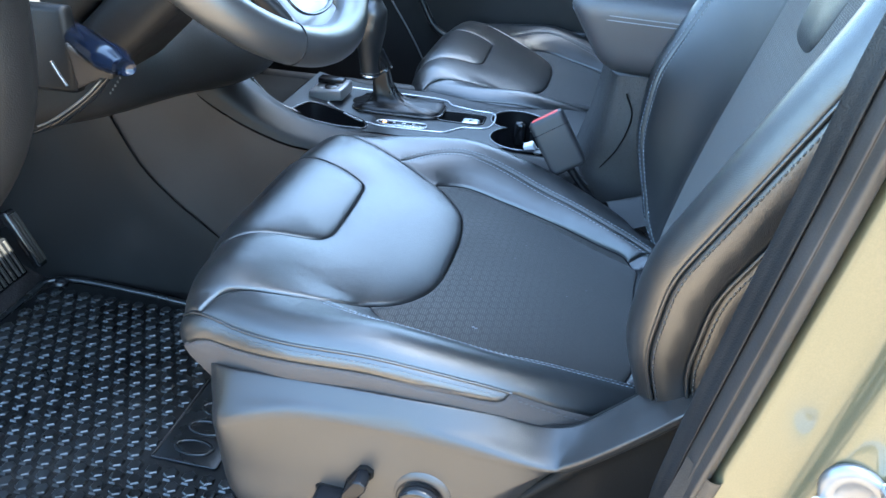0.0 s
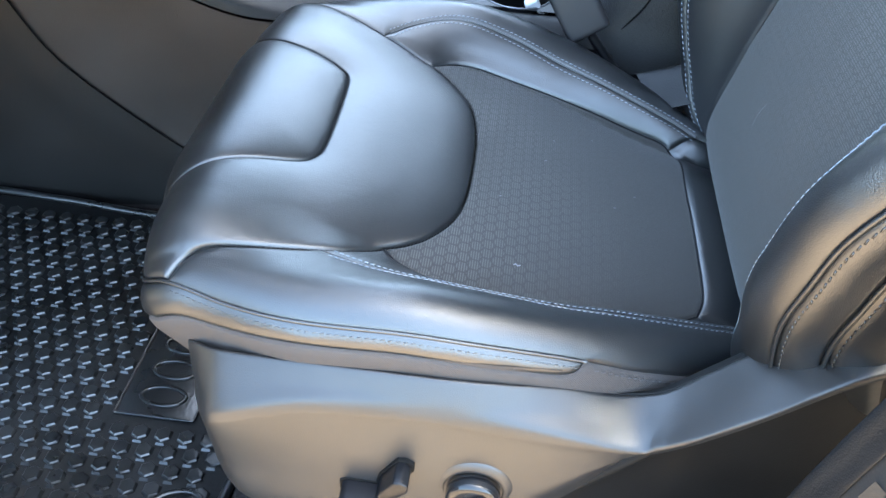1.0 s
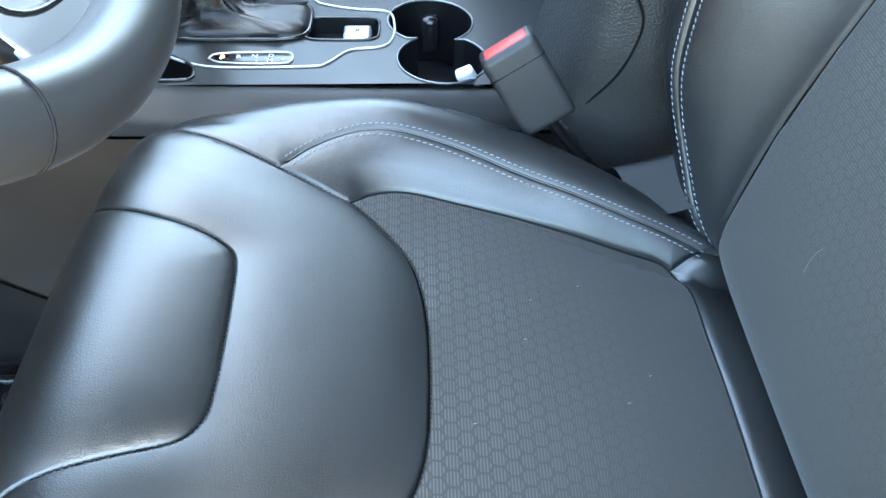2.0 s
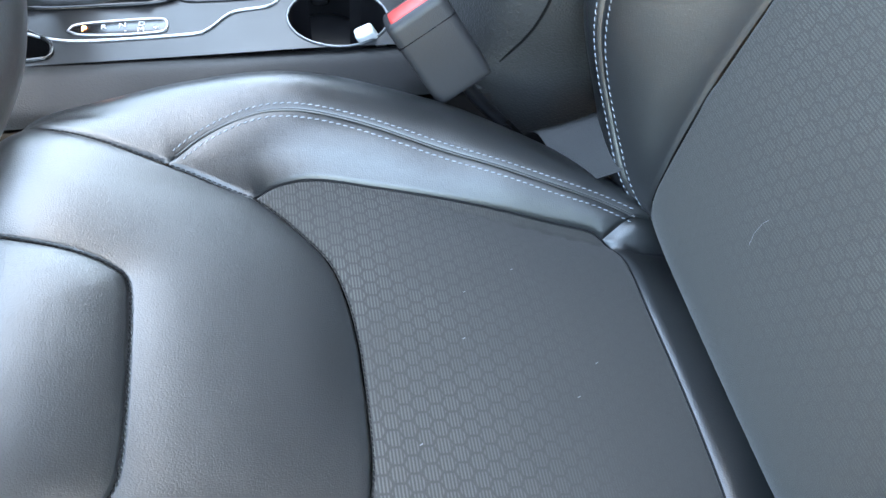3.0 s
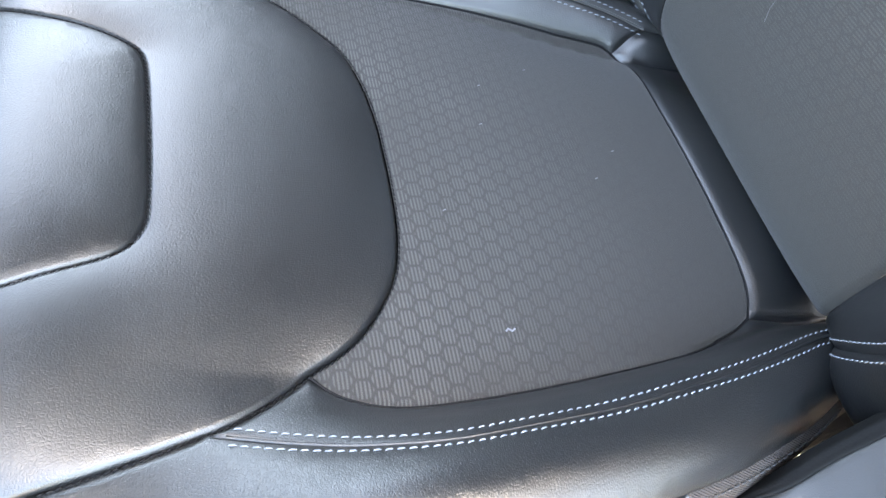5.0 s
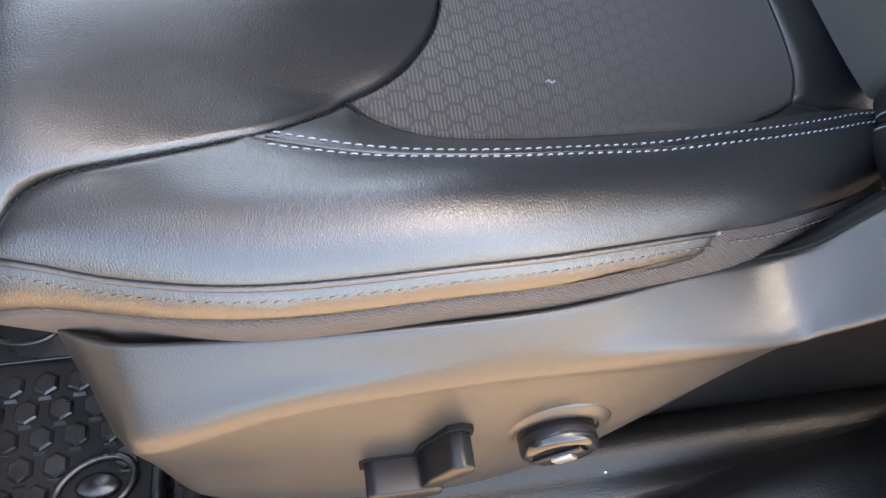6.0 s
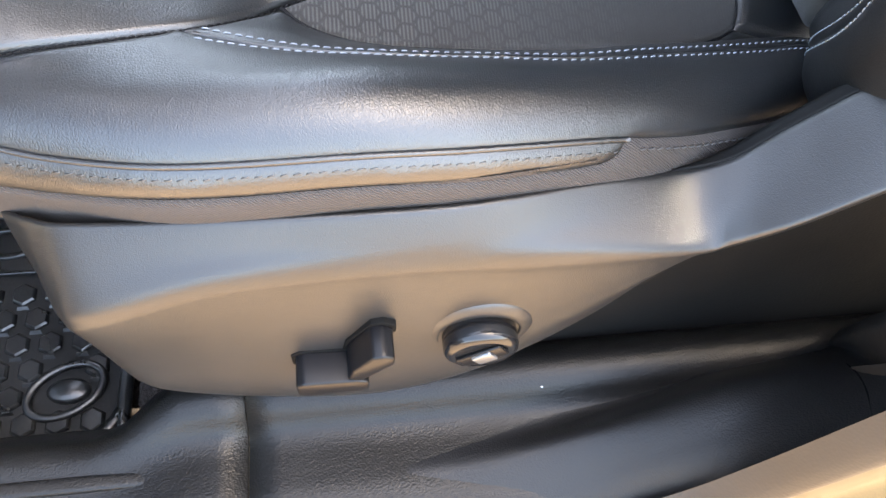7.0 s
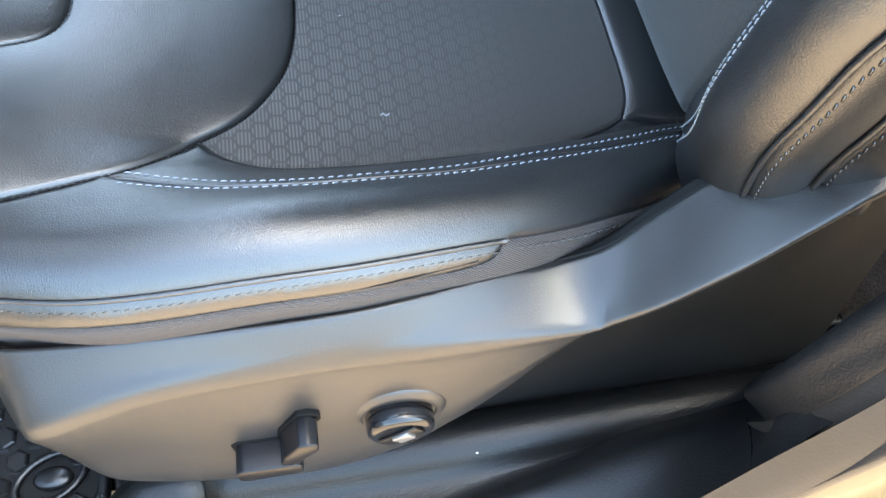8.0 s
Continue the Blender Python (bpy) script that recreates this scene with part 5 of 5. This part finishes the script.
ang = np.linspace(0, 2 * math.pi, 121)[:-1]
rim_line = np.array([WC + WR * (math.cos(a) * w_up + math.sin(a) * w_lat) for a in ang])
rim_w = wpart(tube("rim", rim_line, 0.0208, wheel_leather, wheel, "smooth black leather rim", sides=20, closed=True))
for a in (2.62, 3.66, 1.2, 5.08):
    c = WC + WR * (math.cos(a) * w_up + math.sin(a) * w_lat)
    t = -math.sin(a) * w_up + math.cos(a) * w_lat
    ring = []
    for k in range(24):
        q = 2 * math.pi * k / 24
        radial = math.cos(a) * w_up + math.sin(a) * w_lat
        ring.append(c + 0.0210 * (math.cos(q) * radial + math.sin(q) * w_out))
    tube("rim_seam", np.array(ring), 0.0009, seam_shade_thread, rim_w, closed=True, sides=6)
WFRAME = Matrix(((*w_lat, 0), (*w_up, 0), (*(-w_out), 0), (0, 0, 0, 1))).transposed()
if (np.array(WFRAME.to_3x3() @ Vector((0, 0, 1))) @ np.array((1, 0, 0.5))) < 0:
    WFRAME = WFRAME @ Matrix.Diagonal((-1, 1, -1, 1))
WFRAME = Matrix.Translation(WC) @ WFRAME
hub = wpart(part("hub", placed(rounded_box((0.17, 0.13, 0.05), 0.022, 4), WFRAME @ Matrix.Translation((0, 0, -0.012))), dash_plastic, wheel, "charcoal padded hub"))
for sx in (-1, 1):
    wpart(part("spoke", placed(rounded_box((0.12, 0.045, 0.022), 0.008, 3), WFRAME @ Matrix.Translation((sx * 0.125, 0.005, -0.012))), dash_plastic, wheel))
    wpart(part("lower_spoke", placed(rounded_box((0.026, 0.13, 0.018), 0.007, 3), WFRAME @ Matrix.Translation((sx * 0.05, -0.115, -0.010)) @ Matrix.Rotation(radians(-sx * 14), 4, "Z")), dash_plastic, wheel))
wpart(part("spoke_web", placed(rounded_box((0.106, 0.115, 0.016), 0.006, 3), WFRAME @ Matrix.Translation((0, -0.112, -0.008))), silver, wheel, "satin silver plate below the hub"))
bez = spline([(-.054, -.045, .010), (-.053, -.110, .009), (-.044, -.143, .008), (0, -.153, .008), (.044, -.143, .008), (.053, -.110, .009), (.054, -.045, .010)], 0.006)
wpart(tube("bezel_edge", np.array([tuple(WFRAME @ Vector(p)) for p in bez]), 0.0028, gloss_black, wheel, flat=0.6))
# column shroud
col = Vector(WC) - Vector(w_out if w_out[0] > 0 else -w_out) * 0.14
SHROUD = Matrix.Translation(col) @ WFRAME.to_3x3().to_4x4()
shroud = empty("column_shroud", "charcoal steering column shroud below the wheel", "column", tuple(col))
for name, dy, h in (("upper_shell", 0.032, 0.055), ("lower_shell", -0.030, 0.062)):
    part(name, placed(rounded_box((0.13, h, 0.26), 0.024, 4), Matrix.Translation(-col) @ SHROUD @ Matrix.Translation((0, dy, 0))), dash_plastic, shroud)
part("collar", placed(rounded_box((0.10, 0.09, 0.05), 0.02, 3), Matrix.Translation(-col) @ SHROUD @ Matrix.Translation((0, 0, 0.125))), gloss_black, shroud)
# turn signal stalk
stalk_line = spline([(-.571, .72, .972), (-.520, .68, .968), (-.459, .640, .964)], 0.006)
stalk = tagged(tube("indicator_stalk", stalk_line, np.interp(np.linspace(0, 1, len(stalk_line)), [0, .35, .8, 1], [.010, .017, .019, .010]), navy_gloss, sides=14, flat=0.7), "navy black indicator stalk on the steering column", "stalk")

dash = empty("dashboard", "charcoal moulded dashboard above the footwell", "dashboard", (-0.9, 1.2, 0.9))
DM = Matrix.Translation((0.9, -1.2, -0.9))
LIP = [(-.70, .56, .885), (-.628, .711, .860), (-.591, .798, .850), (-.573, .92, .835), (-.545, 1.02, .822), (-.550, 1.141, .808), (-.60, 1.20, .80)]
knee = loft("knee_panel", [moved(LIP, -.25, 0, .0), moved(LIP, -.03, 0, -.004), LIP, moved(LIP, .012, 0, .018), moved(LIP, .0, 0, .065), moved(LIP, -.045, .0, .125), moved(LIP, -.10, 0, .19)], dash_plastic, dash, "charcoal knee panel", across=50, along=60)
knee.matrix_parent_inverse = DM
top_pad = loft("top_pad", [[(-.72, .52, 1.07), (-.70, .85, 1.09), (-.70, 1.3, 1.09), (-.72, 1.9, 1.07)], [(-.66, .52, 1.13), (-.64, .85, 1.15), (-.64, 1.3, 1.15), (-.66, 1.9, 1.13)], [(-.80, .52, 1.19), (-.78, .85, 1.21), (-.78, 1.3, 1.21), (-.80, 1.9, 1.19)], [(-1.35, .52, 1.10), (-1.35, .85, 1.12), (-1.35, 1.3, 1.12), (-1.35, 1.9, 1.10)]], dash_plastic, dash, across=30, along=30)
top_pad.matrix_parent_inverse = DM
front_pad = loft("passenger_panel", [[(-.72, 1.2, 1.08), (-.72, 1.5, 1.08), (-.72, 1.93, 1.08)], [(-.64, 1.2, .98), (-.64, 1.5, .98), (-.66, 1.93, .98)], [(-.66, 1.2, .84), (-.66, 1.5, .84), (-.68, 1.93, .84)], [(-.80, 1.2, .70), (-.80, 1.5, .70), (-.82, 1.93, .70)], [(-1.2, 1.2, .45), (-1.2, 1.5, .45), (-1.2, 1.93, .45)]], dash_plastic, dash, across=30, along=30)
front_pad.matrix_parent_inverse = DM
tube("panel_crease", spline([(-.60, .79, .868), (-.585, .80, .90), (-.60, .80, .94)], 0.006), 0.001, gap_shade_black, knee, sides=6)
# dashboard end with its folded trim, nearest to the door
end_cap = tagged(loft("dash_end", [
    [(-.95, .50, .80), (-.72, .50, .78), (-.60, .505, .84), (-.545, .51, .95), (-.53, .515, 1.10)],
    [(-.95, .53, .80), (-.70, .53, .775), (-.575, .535, .84), (-.515, .54, .95), (-.50, .545, 1.10)],
    [(-.95, .57, .81), (-.70, .57, .79), (-.58, .57, .85), (-.52, .58, .95), (-.505, .58, 1.10)],
    [(-.95, .62, .84), (-.72, .62, .84), (-.63, .62, .88), (-.58, .63, .96), (-.56, .63, 1.10)]], dash_plastic, across=30, along=40, thick=0.01), "charcoal end of the dashboard by the door", "dashboard end")
blade = spline([(-.600, .671, .872), (-.572, .668, .884), (-.545, .667, .901), (-.518, .668, .922), (-.494, .671, .947)], 0.004)
tube("glossy_blade", blade, np.interp(np.linspace(0, 1, len(blade)), [0, .3, .8, 1], [.002, .007, .006, .002]), gloss_black, end_cap, "gloss black trim blade", flat=0.45, sides=12)
tube("blade_edge", blade[4:-4] + np.array((.001, -.004, .006)), 0.0012, dim_silver, end_cap, "thin bright edge of the blade", sides=6)
loft("folded_trim", [[(-.532, .664, .974), (-.515, .663, .963), (-.487, .664, .953)], [(-.533, .667, .955), (-.515, .668, .948), (-.491, .667, .947)], [(-.537, .676, .926), (-.517, .672, .936), (-.495, .672, .944)]], console_side, end_cap, "brown grey folded trim", across=10, along=14, thick=0.003)
tube("trim_strip", spline([(-.547, .656, .957), (-.541, .655, .946), (-.535, .656, .934)], 0.003), 0.0024, dim_silver, end_cap, "small bright strip", flat=0.6)
part("end_backing", box_between((-.62, .682, .915), (-.545, .70, 1.0), 0.006), dash_plastic, end_cap)
dots = spline([(-.557, .778, .906), (-.567, .779, .893), (-.577, .780, .881)], 0.006)
for p in dots:
    part("knee_stitch", placed(rounded_box((0.0016, 0.0016, 0.0024), 0.0004), Matrix.Translation(tuple(p))), thread_dark, knee)

# ---- middle pillar: trim, seal and painted frame ----
INNER = [(.112, .567, .478), (.086, .550, .54), (.062, .529, .605), (.044, .508, .69), (.050, .501, .770), (.064, .494, .870), (.085, .488, 1.0), (.105, .484, 1.12), (.17, .48, 1.40), (.22, .53, 1.64)]
OUTER = [(.030, .461, .640), (.036, .461, .662), (.045, .461, .692), (.057, .460, .740), (.067, .460, .787), (.084, .460, .87), (.107, .458, 1.0), (.128, .456, 1.12), (.19, .455, 1.40), (.24, .51, 1.64)]
SWEEP = [(-.36, .447, .452), (-.25, .450, .453), (-.16, .4515, .456), (-.08, .4545, .471), (-.025, .458, .512), (.006, .460, .568)]
SEAM = [(.095, .550, .515), (.074, .524, .565), (.056, .500, .603), (.036, .471, .632), (.031, .4615, .639)]


def between(a, b, k, dy=0.0, dz=0.0):
    return [tuple(p + (q - p) * k + (0, dy, dz)[i] for i, (p, q) in enumerate(zip(m, n))) for m, n in zip(a, b)]


def beside(rail, d, dy=0.0):
    """A rail moved square to its run, away from the door opening, and towards the outside by dy."""
    r = np.array(rail)
    t = np.gradient(r[:, [0, 2]], axis=0)
    t /= np.linalg.norm(t, axis=1)[:, None]
    return [(x + d * tz, y + dy, z - d * tx) for (x, y, z), (tx, tz) in zip(r, t)]


# the sill trim sweeps up into the pillar trim in one run
SWEEP_RAILS = (
    [(-.27, .5385, .4860), (-.12, .541, .4868), (.0, .553, .488), (.06, .561, .486)],
    [(-.27, .5180, .4835), (-.15, .521, .4845), (-.06, .531, .489), (.015, .546, .500)],
    [(-.27, .4960, .4836), (-.16, .501, .4885), (-.08, .511, .505), (.0, .521, .542)],
    [(-.27, .4740, .4775), (-.16, .477, .4785), (-.08, .483, .493), (-.018, .489, .536)],
    [(-.27, .4600, .4690), (-.16, .461, .4690), (-.08, .464, .479), (-.025, .466, .515)],
    [(-.27, .4510, .4540), (-.16, .4525, .4560), (-.08, .4550, .469), (-.025, .458, .509)])
TRIM_SHARE = (0.0, 0.2, 0.42, 0.64, 0.88, 1.0)
FOOT_LINE = [(.112, .567, .478), (.095, .550, .515), (.074, .524, .565), (.056, .500, .603), (.036, .471, .632), OUTER[0]]
trim_rails = [rail + [foot] + between(INNER, OUTER, k, dy)[2:] for rail, foot, k, dy in zip(SWEEP_RAILS, FOOT_LINE, TRIM_SHARE, (0.0, -.004, -.005, .010, .012, .012))]
pillar_trim = tagged(loft("pillar_trim", [moved(trim_rails[0], .012, .010, -.004)] + trim_rails, pillar_plastic, across=60, along=150), "black grained trim from the sill up the pillar", "pillar trim", kind="structure")
tube("trim_joint", spline(SEAM, 0.004) + np.array((0, -.0008, .0004)), 0.0008, gap_shade_black, pillar_trim, sides=6)


def on_trim(k, dy):
    """The run up the pillar trim at the share k of its width, from the joint, standing out by dy."""
    i = min(4, int(np.searchsorted(TRIM_SHARE, k, "right")) - 1)
    f = (k - TRIM_SHARE[i]) / (TRIM_SHARE[i + 1] - TRIM_SHARE[i])
    foot = tuple(p + (q - p) * f for p, q in zip(FOOT_LINE[i], FOOT_LINE[i + 1]))
    return [(x, y + dy, z) for x, y, z in [foot] + between(INNER, OUTER, k)[2:]]


tagged(loft("door_seal", [on_trim(0.50, .002), on_trim(0.52, -.0105), on_trim(0.60, -.0155), on_trim(0.68, -.0145), on_trim(0.72, -.0125), on_trim(0.78, -.0135), on_trim(0.90, -.0150), moved(on_trim(0.985, -.0105), .002, 0, -.002), moved(on_trim(0.99, -.004), .007, 0, -.005), moved(on_trim(0.99, .005), .009, 0, -.006)], seal_rubber, across=48, along=90), "brown black rubber door seal along the pillar", "door seal", kind="structure")
FOOT = SWEEP + OUTER[:5]
tagged(loft("sill_seal", [beside(FOOT, -.010, .008), beside(FOOT, -.002, -.004), beside(FOOT, .002, -.008), beside(FOOT, .007, -.011), beside(FOOT, .014, -.009), beside(FOOT, .018, .002)], seal_rubber, across=20, along=60), "brown black rubber seal along the sill", "door seal", kind="structure")
EDGE_ALL = SWEEP + OUTER
tagged(loft("pillar_frame", [beside(EDGE_ALL, .009, .010), beside(EDGE_ALL, .0115, -.004), beside(EDGE_ALL, .016, -.0065), beside(EDGE_ALL, .046, -.0075), beside(EDGE_ALL, .054, -.012), beside(EDGE_ALL, .060, -.022), beside(EDGE_ALL, .068, -.0255), beside(EDGE_ALL, .110, -.028), beside(EDGE_ALL, .18, -.028), beside(EDGE_ALL, .192, -.034), beside(EDGE_ALL, .205, -.055), beside(EDGE_ALL, .37, -.07)], paint, across=110, along=120), "olive gold painted door frame pillar", "pillar", kind="structure")
tagged(loft("painted_sill", [[(-1.3, .445, .452), (-.8, .445, .452), (-.355, .446, .452)], [(-1.3, .430, .455), (-.8, .430, .455), (-.355, .430, .455)], [(-1.3, .41, .440), (-.8, .41, .440), (-.355, .41, .44)], [(-1.3, .395, .39), (-.8, .395, .39), (-.355, .395, .39)], [(-1.3, .42, .22), (-.8, .42, .22), (-.355, .42, .22)]], paint, across=40, along=30), "olive gold painted body sill", "sill", kind="structure")
SX, SY, SZ = .156, .430, .812
striker = tagged(part("door_striker", placed(lathe([(0.021, 0), (0.021, 0.003), (0.019, 0.006), (0.013, 0.0068), (0.012, 0.0050), (0.0, 0.0050)], 28), Matrix.Translation((SX, SY + 0.004, SZ)) @ Matrix.Rotation(radians(-35), 4, "Y") @ Matrix.Rotation(radians(90), 4, "X") @ Matrix.Diagonal((1, 1.35, 1, 1))), dim_silver), "silver steel door striker bolted to the pillar", "door striker")
u = [Vector(p) for p in ((-.022, 0, .006), (-.024, -.030, .006), (-.018, -.040, .006), (.010, -.040, .004), (.020, -.03, .003), (.020, 0, .003))]
SM = Matrix.Translation((SX, SY, SZ)) @ Matrix.Rotation(radians(-35), 4, "Y")
tube("striker_loop", spline([tuple(SM @ p) for p in u], 0.003), 0.0045, chrome, striker, sides=10)
for k in (-.018, .016):
    part("bolt", placed(lathe([(0.006, 0), (0.006, 0.003), (0.004, 0.0045), (0, 0.0045)], 16), SM @ Matrix.Translation((k * 0.4, -.002, -.012)) @ Matrix.Rotation(radians(90), 4, "X")), chrome, striker)

# carpet edge between mat and sill, under the seat front
tagged(part("carpet_edge", box_between((-.396, .572, FLOOR - 0.01), (-.30, .66, .428), 0.02), carpet), "brown grey carpet folded up beside the sill", "carpet")

# crumbs on the sill, a speck and hairs on the cloth
rng = random.Random(11)
for x, y, z in ((-.102, .548, .4985), (-.085, .5475, .497), (-.19, .522, .4795), (-.235, .526, .480), (-.40, .528, .4795), (-.385, .529, .4795)):
    tagged(part("crumb", placed(rounded_box((0.0018, 0.0015, 0.0014), 0.0004), Matrix.Translation((x, y, z)) @ Matrix.Rotation(rng.uniform(0, 3), 4, "Z")), white_plastic), "tiny white crumb on the sill trim", "crumb", group="crumbs")
p, _ = on_surface(cushion, [(-.1415, -.1325), (-.140, -.131), (-.138, -.1325), (-.136, -.131)], 0.0012)
tagged(tube("lint", p, 0.0006, lint_grey, sides=6), "small white lint speck on the seat cloth", "lint")
for line in ([(-.095, .034), (-.103, .037), (-.112, .037), (-.118, .035)],):
    p, _ = on_surface(backrest, line, 0.0022)
    tagged(tube("hair", p, 0.0001, lint_grey, sides=5), "pale hair on the seat back cloth", "hair", group="hairs")
for x, u in ((-.111, .066), (-.119, .026), (-.029, .006), (-.05, -.02), (-.16, -.05), (-.07, .09)):
    p, _ = on_surface(cushion, [(x, u), (x + .002, u + .001)], 0.0011)
    tagged(tube("lint", p, 0.00024, lint_grey, sides=5), "tiny pale lint speck on the seat cloth", "lint", group="lint specks")
